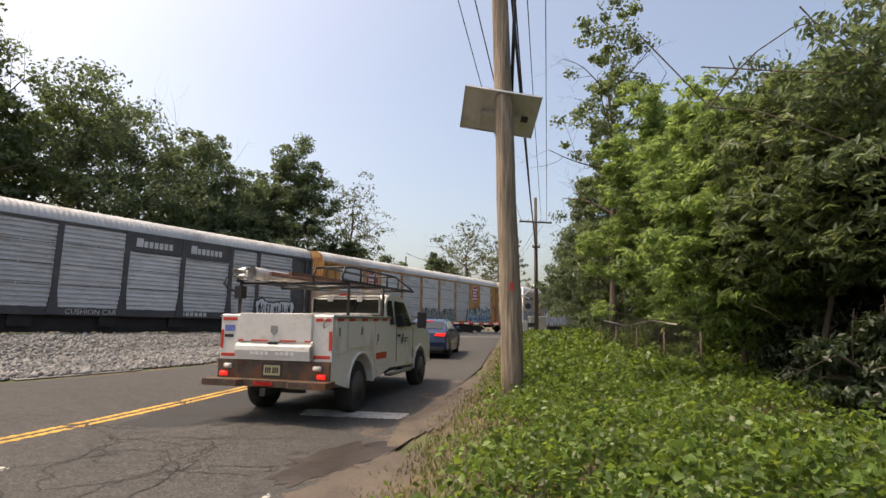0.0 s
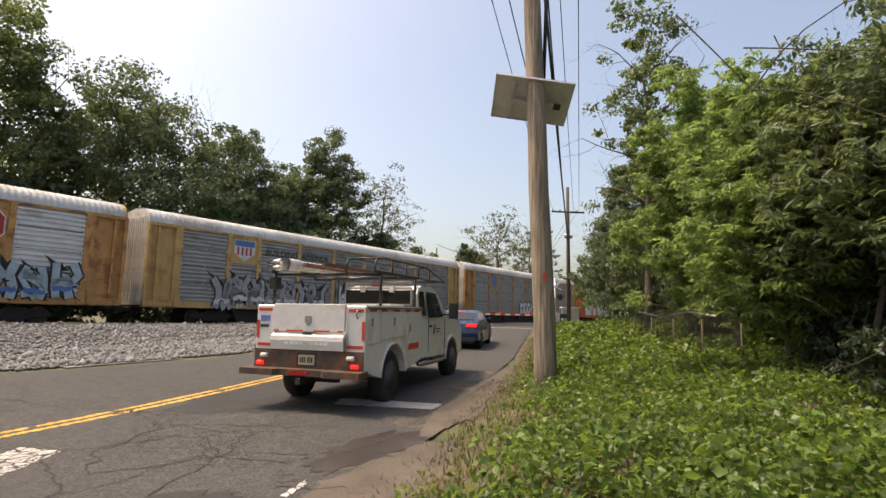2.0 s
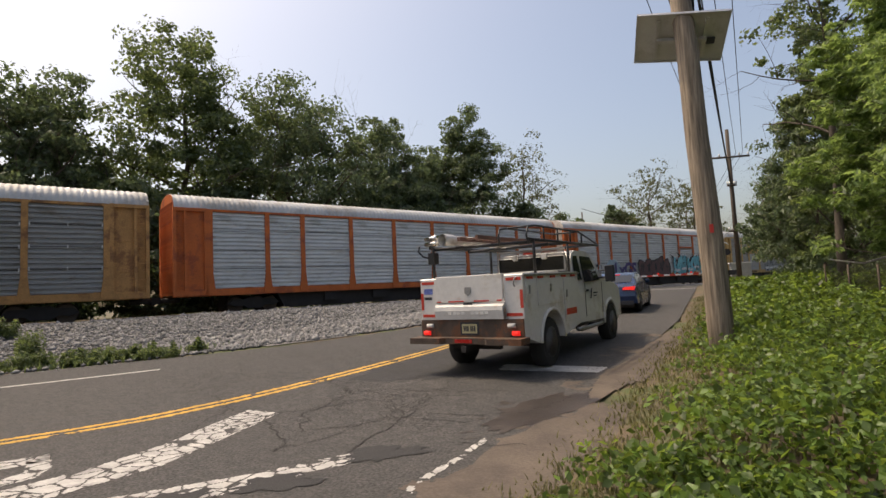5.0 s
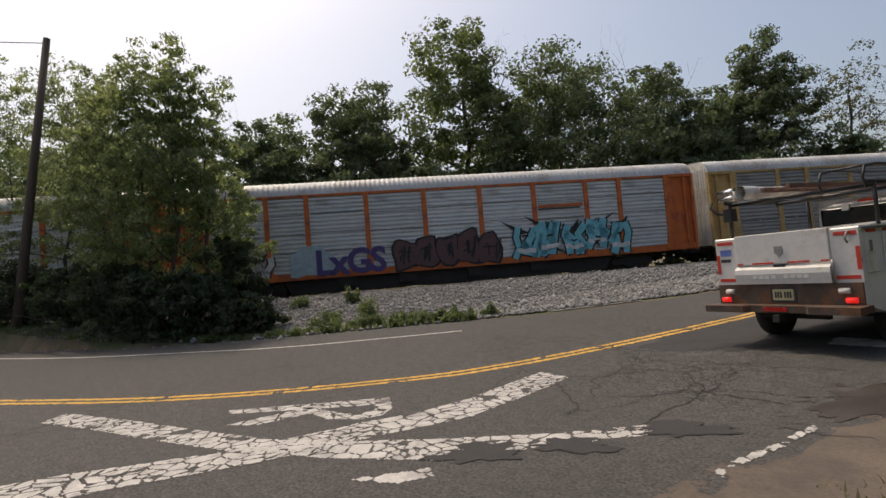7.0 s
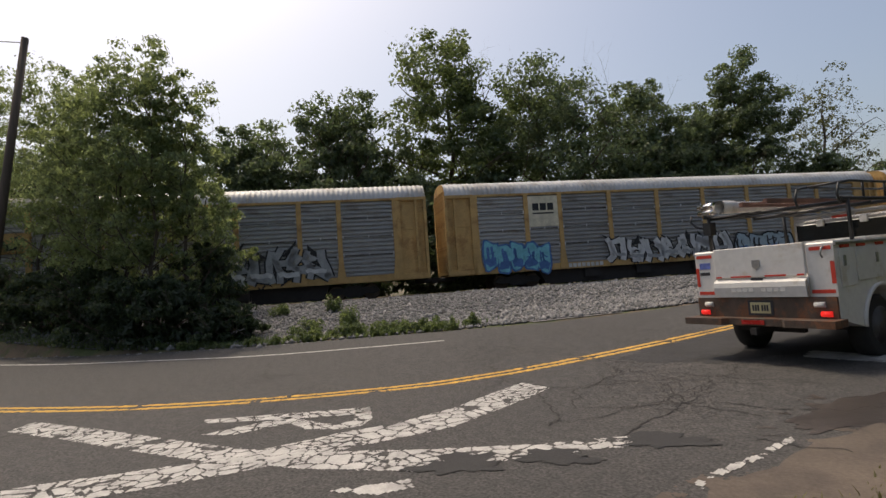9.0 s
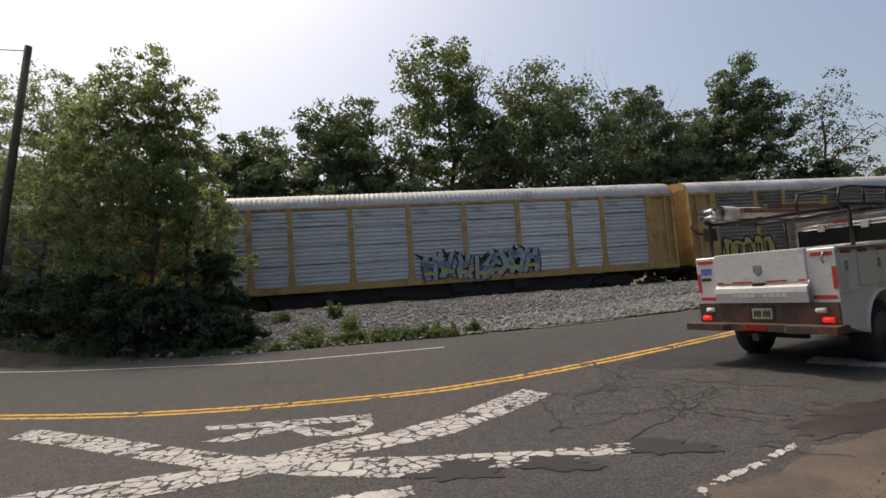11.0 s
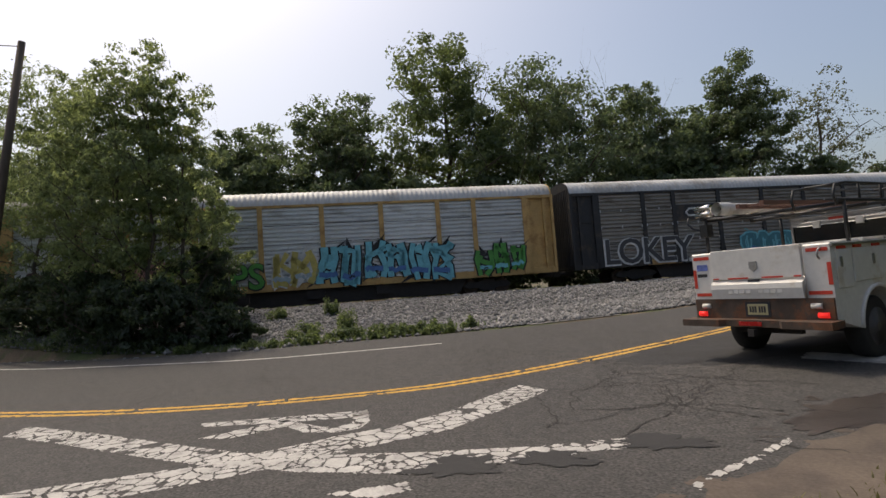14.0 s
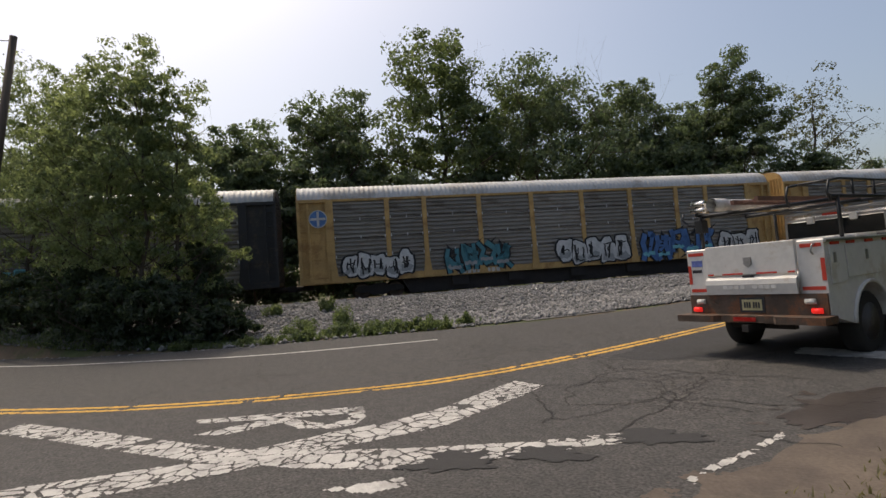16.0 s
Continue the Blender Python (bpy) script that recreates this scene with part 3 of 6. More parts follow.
def tree(x, y, height, width, seed, leaf="leaf_far", label="", base=0.0, leafsize=0.32, clumps=390, per=84, low=0.12, nblobs=12, z0=None, lean=(0, 0), sparse=False, trunk_r=None, name="tree", aspect=0.6, palm=False, spires=0):
    rng = np.random.default_rng(seed)
    z0 = float(ground_height(x, y)) - 0.05 if z0 is None else z0
    ob = empty(name, pose(x, y, z0), label or "tall leafy tree with a dark green crown behind the railway", "tree", "trees")
    bm = bmesh.new()
    r = trunk_r or height * 0.017
    top = Vector((lean[0] * height, lean[1] * height, height * 0.8))
    pts = [Vector((0, 0, 0))]
    for i in range(1, 8):
        k = i / 7
        pts.append(Vector((top.x * k + rng.normal() * 0.012 * height, top.y * k + rng.normal() * 0.012 * height, top.z * k)))
    tube(bm, pts, [r * (1.25 if i == 0 else 1) * (1 - 0.8 * i / 7) for i in range(8)], 9)
    tips = []
    blobs = []
    for i in range(nblobs):
        k = low + (1 - low) * (i + 0.5) / nblobs
        p = pts[min(7, max(1, int(k * 7)))]
        a = i * 2.4 + rng.uniform(-0.5, 0.5)
        reach = width * 0.5 * (math.sin(math.pi * min(1, (k - low) / (1 - low) * 0.74 + 0.2)) ** 0.6)
        d = Vector((math.cos(a), math.sin(a), 0.6))
        limb(bm, p.copy(), d.normalized(), reach * 1.0 + height * 0.05, r * 0.42 * (1.15 - k * 0.7), rng, 1 + (height > 8), tips)
        q = reach * 0.5
        blobs.append((p.x + math.cos(a) * q, p.y + math.sin(a) * q, height * k, max(reach * 0.66, width * 0.17), min(height * rng.uniform(0.1, 0.15), width * 0.3)))
    for k in (0.35, 0.5, 0.65, 0.78):
        if k > low + 0.05:
            blobs.append((top.x * k, top.y * k, height * k, width * (0.42 - 0.22 * abs(k - 0.5) * 2), height * 0.14))
    blobs.append((top.x, top.y, height * 0.9, width * 0.24, height * 0.085))
    for _ in range(spires):
        # shoots that stand above the crown
        a, q = rng.uniform(0, 6.28), width * rng.uniform(0.08, 0.4)
        hz = height * (1.0 - 0.34 * q / (width * 0.4)) + height * rng.uniform(-0.02, 0.05)
        for j in range(4):
            blobs.append((top.x + math.cos(a) * q, top.y + math.sin(a) * q, hz - j * height * 0.06, width * (0.035 + 0.028 * j), height * 0.03))
    part("trunk", bm, M["bark"], ob, "dark rough trunk with forking limbs")
    pts_, out = crown_points(rng, blobs, clumps, per, width * (0.03 if sparse else 0.042))
    if palm:
        # hanging fans of narrow leaflets
        m = 7
        a = np.linspace(0, 2 * np.pi, m, endpoint=False)[None] + rng.uniform(0, 6.28, (len(pts_), 1))
        dirs = np.stack([np.cos(a), np.sin(a), -0.75 + 0.35 * rng.normal(size=a.shape)], -1)
        dirs /= np.linalg.norm(dirs, axis=-1, keepdims=True)
        pts_ = (pts_[:, None] + dirs * leafsize * 0.55).reshape(-1, 3)
        crown = new("crown", leaves_mesh("crown", pts_, leafsize, M[leaf], rng, 0.3, 0.5, 0.0, None, dirs.reshape(-1, 3)))
    else:
        crown = new("crown", leaves_mesh("crown", pts_, leafsize, M[leaf], rng, aspect, 0.3, 0.4 if aspect > 0.5 else 1.2, out))
    crown.parent = ob
    return ob


def at_track(t, s):
    return TN * t + TU * s


DARK = "tall leafy tree with a dark green crown behind the railway"
# trees behind the track: place, height, width
for i, (x, y, h, w, lf, kw) in enumerate([
        (-66, 2, 16, 16, "leaf_far", {}), (-56, 8, 15, 15, "leaf_far", {}), (-49, 12.5, 14.5, 13, "leaf_far", {}),
        (-41.5, 18.5, 15.0, 12, "leaf_far", {}), (-37.0, 24.4, 17.0, 12, "leaf_far", {}),
        (-31.8, 31.9, 22.2, 13.0, "leaf_mid", dict(low=0.1)), (-27.3, 39.2, 19.9, 16.5, "leaf_far", {}),
        (-22.4, 46.6, 18.2, 12.5, "leaf_far", {}), (-19.2, 52.2, 16.4, 9, "leaf_far", {}),
        (-16.2, 56.4, 20.8, 11, "leaf_far", {})]):
    tree(x, y, h, w, 10 + i, lf, DARK, spires=5, **kw)
# lower growth between them
for i in range(13):
    s_ = 12 - i * 6.2
    p = at_track(MID + 10.5 + (i % 3) * 1.5, s_)
    tree(p.x, p.y, 8.5 + (i * 37 % 5) * 0.7, 9.5, 70 + i, "leaf_far", "bushy dark green tree filling the strip behind the railway", clumps=200, per=46, low=0.04, nblobs=8, leafsize=0.46)
# bushes added to close bright gaps under the cars; leaf colour carries the shade
for i in range(12):
    p = at_track(MID + 5.2 + (i * 5 % 3) * 0.6, 10 - i * 5.0)
    tree(p.x, p.y, 3.4 + (i * 7 % 4) * 0.4, 5.6, 240 + i, "leaf_shade", "dark bush growing close behind the rails, shade put into its leaf colour", clumps=90, per=46, low=0.02, nblobs=7, leafsize=0.3, name="bush")
for i, (x, y, h, w) in enumerate([(-11.2, 64.2, 19.5, 11.5), (3.4, 72, 15.5, 12.5), (9.0, 78, 14, 9)]):
    tree(x, y, h, w, 40 + i, "leaf_pale", "half-bare tree with pale thin leaves behind the railway", leafsize=0.28, clumps=330, per=15, sparse=True)
tree(20.5, 88, 9.5, 7.5, 50, "leaf_mid", "small round green tree far behind the crossing", clumps=200)
for i in range(7):
    tree(15 + i * 9, 96 - i * 3, 8 + i % 3, 10, 90 + i, "leaf_far", "dark green tree in the far wood behind the crossing", clumps=160, per=26, low=0.05)

# thicket beside the road, before the railway
THICK = "dense roadside thicket tree with green leaves down to the ground"
# low bushes take leaf_shade: their colour stands in for the thicket's shaded foot
for i, (x, y, h, w, tall) in enumerate([
        (-20.9, 6.7, 9.8, 3.6, 1), (-21.0, 5.6, 10.9, 3.8, 1), (-22.2, 4.9, 10.6, 4.0, 1), (-23.8, 4.4, 9.9, 4.0, 1), (-29.4, 3.4, 12.0, 5.5, 1),
        (-23.4, 8.4, 6.4, 3.6, 1), (-19.6, 5.6, 2.2, 3.2, 0), (-20.8, 4.6, 2.4, 3.4, 0), (-22.8, 3.9, 2.6, 3.6, 0),
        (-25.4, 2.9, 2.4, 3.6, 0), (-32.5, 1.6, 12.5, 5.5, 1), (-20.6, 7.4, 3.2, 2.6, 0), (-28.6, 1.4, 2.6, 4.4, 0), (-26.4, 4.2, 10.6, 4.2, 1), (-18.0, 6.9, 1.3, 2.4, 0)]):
    tree(x, y, h, w, 120 + i, "leaf_thicket" if tall else "leaf_shade", THICK if tall else "low green bush at the edge of the roadside thicket, leaves darkened for shade", leafsize=0.17, clumps=235 if tall else 120, per=42 if tall else 58, low=0.1 if tall else 0.02, nblobs=10, trunk_r=0.09, spires=7 * tall, aspect=0.42)
# growth on the bank
RIGHTW = "leafy roadside tree with drooping light green foliage, leaf colour darker where shade is put in"
tree(7.3, 22.8, 16.4, 5.2, 150, "leaf_mid", "tall slender tree with thin ragged crown on the bank", leafsize=0.19, clumps=130, per=46, low=0.5, nblobs=11, lean=(0.02, 0), trunk_r=0.16, spires=4)
# darker leaf colours stand in for the shade under and inside the growth
for i, (x, y, h, w, lf, ls, low, palm) in enumerate([
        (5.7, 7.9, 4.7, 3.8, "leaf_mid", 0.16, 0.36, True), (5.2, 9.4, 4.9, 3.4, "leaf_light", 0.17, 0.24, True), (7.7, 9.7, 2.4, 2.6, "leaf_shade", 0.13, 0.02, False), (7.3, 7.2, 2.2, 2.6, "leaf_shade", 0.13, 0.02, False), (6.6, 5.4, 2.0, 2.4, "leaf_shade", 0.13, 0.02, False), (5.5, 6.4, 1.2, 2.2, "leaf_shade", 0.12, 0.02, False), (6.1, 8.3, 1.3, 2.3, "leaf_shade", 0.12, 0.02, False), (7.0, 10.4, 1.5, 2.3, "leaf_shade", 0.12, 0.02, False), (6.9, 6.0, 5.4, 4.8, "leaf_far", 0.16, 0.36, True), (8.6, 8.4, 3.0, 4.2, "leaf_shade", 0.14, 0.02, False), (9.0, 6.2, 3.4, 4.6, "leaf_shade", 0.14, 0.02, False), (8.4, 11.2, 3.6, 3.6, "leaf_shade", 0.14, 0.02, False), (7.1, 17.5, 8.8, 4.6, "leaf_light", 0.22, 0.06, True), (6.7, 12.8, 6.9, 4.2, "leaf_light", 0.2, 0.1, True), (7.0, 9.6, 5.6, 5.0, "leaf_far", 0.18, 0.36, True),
        (8.0, 7.0, 5.4, 5.4, "leaf_mid", 0.18, 0.45, True), (9.4, 14.5, 8.0, 6.0, "leaf_far", 0.2, 0.05, False), (10.2, 9.5, 9.4, 6.0, "leaf_far", 0.2, 0.3, False), (9.4, 19.5, 9.0, 6, "leaf_mid", 0.22, 0.05, False),
        (8.6, 26, 9.8, 4.4, "leaf_mid", 0.24, 0.05, False), (9.5, 32, 10, 6, "leaf_far", 0.28, 0.03, False), (10.8, 40, 9, 7, "leaf_far", 0.3, 0.03, False), (13.5, 50, 9, 9, "leaf_far", 0.34, 0.03, False), (9.8, 4.4, 6.0, 5.4, "leaf_mid", 0.18, 0.45, True), (11.5, 25, 9, 7, "leaf_far", 0.26, 0.03, False),
        (12.6, 7.5, 7.0, 5.5, "leaf_far", 0.24, 0.02, False), (12.8, 12.0, 7.5, 5.5, "leaf_far", 0.24, 0.02, False), (12.4, 3.2, 6.5, 5.5, "leaf_far", 0.24, 0.02, False), (13.2, 17, 8, 6, "leaf_far", 0.26, 0.02, False)]):
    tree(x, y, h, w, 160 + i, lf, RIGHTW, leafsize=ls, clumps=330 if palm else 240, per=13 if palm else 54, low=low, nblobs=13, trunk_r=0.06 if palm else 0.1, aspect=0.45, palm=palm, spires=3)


def bare_branches():
    ob = empty("dead_branch", pose(0, 0, 0), "bare dark dead branches reaching out of the foliage", "branch")
    for pts in ([(2.74, 7.09, 5.82), (3.13, 6.92, 5.21), (3.52, 6.74, 4.58), (3.93, 6.50, 4.44), (4.28, 6.28, 4.22), (4.67, 6.00, 3.89)], [(3.52, 6.74, 4.58), (3.80, 6.58, 4.99), (4.03, 6.45, 5.23), (4.35, 6.24, 5.43), (4.54, 6.10, 5.44), (4.74, 5.94, 5.11), (4.99, 5.73, 4.65)], [(3.45, 6.77, 5.16), (3.80, 6.58, 5.05), (4.31, 6.26, 4.85), (4.76, 5.93, 4.68)], [(4.43, 6.17, 5.68), (4.54, 6.10, 5.44)], [(3.80, 6.58, 5.05), (3.75, 6.61, 5.24)], [(4.67, 6.00, 3.89), (4.96, 5.76, 3.58)]):
        bm = bmesh.new()
        n = len(pts)
        tube(bm, pts, [0.011 - 0.006 * i / n for i in range(n)], 5)
        part("twig", bm, M["bark"], ob)


bare_branches()

# ---------------- ground cover ----------------
def weeds():
    rng = np.random.default_rng(3)
    n = 260000
    y = 2.6 + 30 * rng.random(n) ** 1.7
    x = -1.5 + 11.5 * rng.random(n)
    back = rng.random(n) < 0.1
    y = np.where(back, -7 + 9.6 * rng.random(n), y)
    r = beyond(RIGHT_S, x, y)
    dens = smooth(0.8, 2.0, r + 0.5 * wave(x, y, 1.7, 2.0)) 
    bare = (wave(x, y, 0.9, 0.7) > 0.62) & (r < 2.4)
    shade = smooth(-0.3, 0.6, x - 4.1 - 0.46 * (y - 5.9)) * smooth(3.0, 4.5, y)
    ok = (rng.random(n) < dens * (1 - 0.97 * shade)) & (x < 9.0) & ~bare & (np.hypot(x, y) > 2.2)
    x, y = x[ok], y[ok]
    hump = 0.22 + 0.26 * wave(x, y, 1.9, 0.3) + 0.17 * wave(x, y, 6.1, 1.3) + 0.09 * wave(x, y, 15.0, 0.4) + 0.12 * smooth(1.5, 5, beyond(RIGHT_S, x, y))
    z = ground_height(x, y) + np.maximum(hump, 0.05) * (0.25 + 0.75 * rng.random(len(x)) ** 0.6)
    size = np.where(y < 9, 0.064, np.where(y < 16, 0.095, 0.15)) * (1 + 0.5 * (rng.random(len(x)) < 0.12))
    me = leaves_mesh("weeds", np.stack([x, y, z], -1), size, M["leaf_weed"], rng, 0.7, 0.55, 0.2)
    tagged(new("weeds", me), "bright green leafy weeds covering the roadside bank", "weeds", kind="stuff")


def blades(name, x, y, height, material, rng, label, lean=0.5):
    k = len(x)
    z = ground_height(x, y)
    a = rng.uniform(0, 6.28, k)
    h = height * rng.uniform(0.5, 1.3, k)
    dx, dy = np.cos(a), np.sin(a)
    w = 0.006 + 0.008 * rng.random(k)
    base = np.stack([x, y, z - 0.02], -1)
    side = np.stack([-dy * w, dx * w, 0 * w], -1)
    mid = base + np.stack([dx * h * lean * 0.25, dy * h * lean * 0.25, h * 0.6], -1)
    tip = base + np.stack([dx * h * lean, dy * h * lean, h], -1)
    v = np.stack([base - side, base + side, mid + side * 0.8, mid - side * 0.8, tip], 1)
    f = (np.arange(k)[:, None, None] * 5 + np.array([(0, 1, 2), (0, 2, 3), (3, 2, 4)])).reshape(-1, 3)
    tagged(new(name, raw_mesh(name, v.reshape(-1, 3), f, material)), label, "grass", kind="stuff")


def verge_grass():
    rng = np.random.default_rng(4)
    n = 70000
    y, x = 3 + 26 * rng.random(n) ** 1.5, -2 + 9 * rng.random(n)
    r = beyond(RIGHT_S, x, y)
    ok = rng.random(n) < smooth(0.05, 0.5, r) * (1 - smooth(1.5, 2.8, r))
    blades("dry_grass", x[ok], y[ok], 0.1, M["grass_dry"], rng, "short dry straw-coloured grass along the road edge")
    n = 60000
    k = rng.random(n)
    i = (k * (len(LEFT_S) - 1)).astype(int)
    off = rng.gamma(2.0, 0.35, n)
    d = np.gradient(LEFT_S, axis=0)[i]
    d /= np.linalg.norm(d, axis=1, keepdims=True)
    p = LEFT_S[i] + np.stack([-d[:, 1], d[:, 0]], -1) * off[:, None]
    ok = (p[:, 0] < -11.6) & (p[:, 0] > -32)
    blades("verge_grass", p[ok, 0], p[ok, 1], 0.2, M["leaf_mid"], rng, "green tufted grass along the edge line of the road")
    qs = []
    spots = [(-16.0, 10.4, 0.95, 0.42), (-19.2, 11.9, 0.8, 0.4), (-17.3, 9.2, 0.5, 0.5), (-14.6, 10.6, 0.35, 0.35), (-20.6, 10.3, 0.5, 0.5)]
    d = np.gradient(LEFT_S, axis=0)
    for j in range(34):
        i = int(np.argmin(np.abs(LEFT_S[:, 0] - rng.uniform(-19, -10.9))))
        nx, ny = -d[i, 1], d[i, 0]
        o = (0.25 + 0.8 * rng.random()) / math.hypot(nx, ny)
        spots.append((LEFT_S[i, 0] + nx * o, LEFT_S[i, 1] + ny * o, rng.uniform(0.18, 0.5), rng.uniform(0.12, 0.32)))
    for cx, cy, h, w in spots:
        k = int(260 + 1500 * w * h * 2)
        for _ in range(6):
            e = rng.normal(size=(k // 6, 3))
            e /= np.linalg.norm(e, axis=1, keepdims=True)
            e *= rng.random((k // 6, 1)) ** 0.4
            hh, ox, oy = h * rng.uniform(0.5, 1.15), rng.normal() * w * 0.6, rng.normal() * w * 0.6
            qs.append(e * [w * 0.5, w * 0.5, hh * 0.5] + [cx + ox, cy + oy, float(ground_height(cx + ox, cy + oy)) + hh * 0.48])
    tagged(new("gravel_weeds", leaves_mesh("gravel_weeds", np.concatenate(qs), 0.09, M["leaf_mid"], rng, 0.5, 0.5)), "low green weed clumps growing out of the gravel", "weeds", kind="stuff")


def knotweed():
    rng = np.random.default_rng(8)
    for i in range(26):
        x, y = 2.6 + 1.7 * rng.random(), 3.9 + 1.9 * rng.random()
        h = rng.uniform(0.25, 0.48)
        ob = empty("knotweed", pose(x, y, float(ground_height(x, y))), "upright weed with large heart-shaped green leaves", "plant", "large-leaved weeds")
        top = Vector((rng.normal() * 0.12, rng.normal() * 0.12, h))
        bm = bmesh.new()
        tube(bm, [(0, 0, 0), top * 0.5, top], [0.008, 0.006, 0.004], 5)
        part("stem", bm, M["leaf_weed"], ob)
        k = 9
        f = rng.uniform(0.35, 1.0, k)
        a = rng.uniform(0, 6.28, k)
        c = np.outer(f, np.array(top)) + np.stack([np.cos(a), np.sin(a), 0 * a], -1) * 0.09
        ax = np.stack([np.cos(a), np.sin(a), -0.25 + 0 * a], -1)
        me = leaves_mesh("foliage", c, 0.115, M["leaf_weed"], rng, 0.85, 1.2, 0.0, None, ax)
        lv = new("foliage", me)
        lv.parent = ob


weeds()
verge_grass()
knotweed()

# ---------------- vehicles ----------------
M["white_paint"] = mat("white_paint", (0.62, 0.6, 0.565), 0.38, vary=0.07, scale=1.5, fine=12, bump=0.02, spot=(0.5, 0.45, 0.38), spot_amount=0.3, spot_scale=1.6)
M["rust_step"] = mat("rusty_tread_plate", (0.085, 0.062, 0.048), 0.7, 0.3, vary=0.35, scale=5, fine=70, bump=0.6, spot=(0.16, 0.075, 0.04), spot_amount=0.5, spot_scale=3)
M["black_tube"] = mat("black_coated_steel", (0.018, 0.018, 0.019), 0.45, vary=0.2, bump=0.05)
M["rubber"] = mat("tyre_rubber", (0.022, 0.021, 0.02), 0.9, vary=0.3, scale=6, fine=50, bump=0.4)
M["steel"] = mat("grey_steel", (0.32, 0.31, 0.3), 0.4, 0.8, vary=0.2, bump=0.05)
M["chrome"] = mat("chrome", (0.75, 0.72, 0.68), 0.15, 1.0, vary=0.08, bump=0.0)
M["red_tape"] = mat("red_reflective_tape", (0.5, 0.045, 0.025), 0.45, vary=0.15, bump=0.05)
M["plate"] = mat("plate_yellow", (0.4, 0.36, 0.2), 0.5, vary=0.12, bump=0.02)
M["ink"] = mat("dark_ink", (0.03, 0.03, 0.035), 0.6, vary=0.1, bump=0.0)
M["sticker"] = mat("sticker_blue", (0.12, 0.16, 0.42), 0.45, vary=0.3, scale=20, bump=0.0)
M["pvc"] = mat("white_pipe", (0.66, 0.64, 0.6), 0.5, vary=0.15, bump=0.05, spot=(0.4, 0.36, 0.3), spot_amount=0.3)
M["ladder"] = mat("ladder_fibreglass", (0.17, 0.085, 0.06), 0.6, vary=0.3, bump=0.1)
M["blue_paint"] = mat("dark_blue_car_paint", (0.006, 0.022, 0.07), 0.25, 0.0, vary=0.1, bump=0.0, spec=0.6)
M["lens"] = mat("lamp_lens_clear", (0.62, 0.6, 0.56), 0.3, vary=0.1, bump=0.0)
M["rim"] = mat("wheel_rim", (0.075, 0.07, 0.066), 0.55, 0.3, vary=0.2, bump=0.05)


def glow_mat(name, colour, strength):
    m = mat(name, colour, 0.35, vary=0.1, bump=0.0)
    b = m.node_tree.nodes["Principled BSDF"]
    b.inputs["Emission Color"].default_value = (*colour, 1)
    b.inputs["Emission Strength"].default_value = strength
    return m


M["tail"] = glow_mat("tail_lamp_lit", (0.8, 0.025, 0.02), 0.6)
M["tail_off"] = mat("tail_lamp_red", (0.35, 0.015, 0.012), 0.3, vary=0.1, bump=0.0)


def glass_mat():
    m = bpy.data.materials.new("tinted_glass")
    m.use_nodes = True
    b = m.node_tree.nodes["Principled BSDF"]
    b.inputs["Base Color"].default_value = (0.012, 0.014, 0.015, 1)
    b.inputs["Roughness"].default_value = 0.06
    b.inputs["Specular IOR Level"].default_value = 0.7
    return m


M["glass"] = glass_mat()


def one(name, parent, material, fn, label=""):
    bm = bmesh.new()
    fn(bm)
    return part(name, bm, M[material], parent, label)


def boxes(*dims, bevel=0.0):
    def fn(bm):
        for d in dims:
            box(bm, *d, bevel=bevel)
    return fn


def hull(bm, outline, half, tuck=0.0, tuck_from=1.2):
    """A body from its side outline of (y, z), as wide as half each way, drawn in above tuck_from."""
    def w(z):
        return half - max(0.0, z - tuck_from) * tuck
    lo = [bm.verts.new((-w(z), y, z)) for y, z in outline]
    hi = [bm.verts.new((w(z), y, z)) for y, z in outline]
    k = len(outline)
    for i in range(k):
        bm.faces.new((lo[i], lo[(i + 1) % k], hi[(i + 1) % k], hi[i]))
    bm.faces.new(lo[::-1])
    bm.faces.new(hi)


def arch(cy, cz, r, a0=180, a1=0, n=9):
    return [(cy + r * math.cos(radians(a0 + (a1 - a0) * i / (n - 1))), cz + r * math.sin(radians(a0 + (a1 - a0) * i / (n - 1)))) for i in range(n)]


def wheel(parent, x, y, r, w, rim="rim"):
    s = 1 if x > 0 else -1
    wh = empty("wheel", pose(x, y, r), "", "")
    wh.parent = parent

    def tyre(bm):
        tube(bm, [(-w / 2, 0, 0), (-w / 2 + 0.03, 0, 0), (w / 2 - 0.03, 0, 0), (w / 2, 0, 0)], [r * 0.9, r, r, r * 0.9], 32)

    def rim_(bm):
        o = s * w / 2
        tube(bm, [(o * 0.75, 0, 0), (o * 1.01, 0, 0), (o * 1.02, 0, 0), (o * 0.85, 0, 0)], [r * 0.62, r * 0.62, r * 0.55, r * 0.5], 28)
        tube(bm, [(o * 0.8, 0, 0), (o * 1.1, 0, 0), (o * 1.12, 0, 0)], [r * 0.2, r * 0.17, r * 0.1], 16)
        for i in range(8):
            a = 2 * math.pi * i / 8
            tube(bm, [(o * 0.85, math.cos(a) * r * 0.32, math.sin(a) * r * 0.32), (o * 0.98, math.cos(a) * r * 0.32, math.sin(a) * r * 0.32)], 0.018, 6)
    one("tyre", wh, "rubber", tyre)
    one("rim", wh, rim, rim_)
    return wh


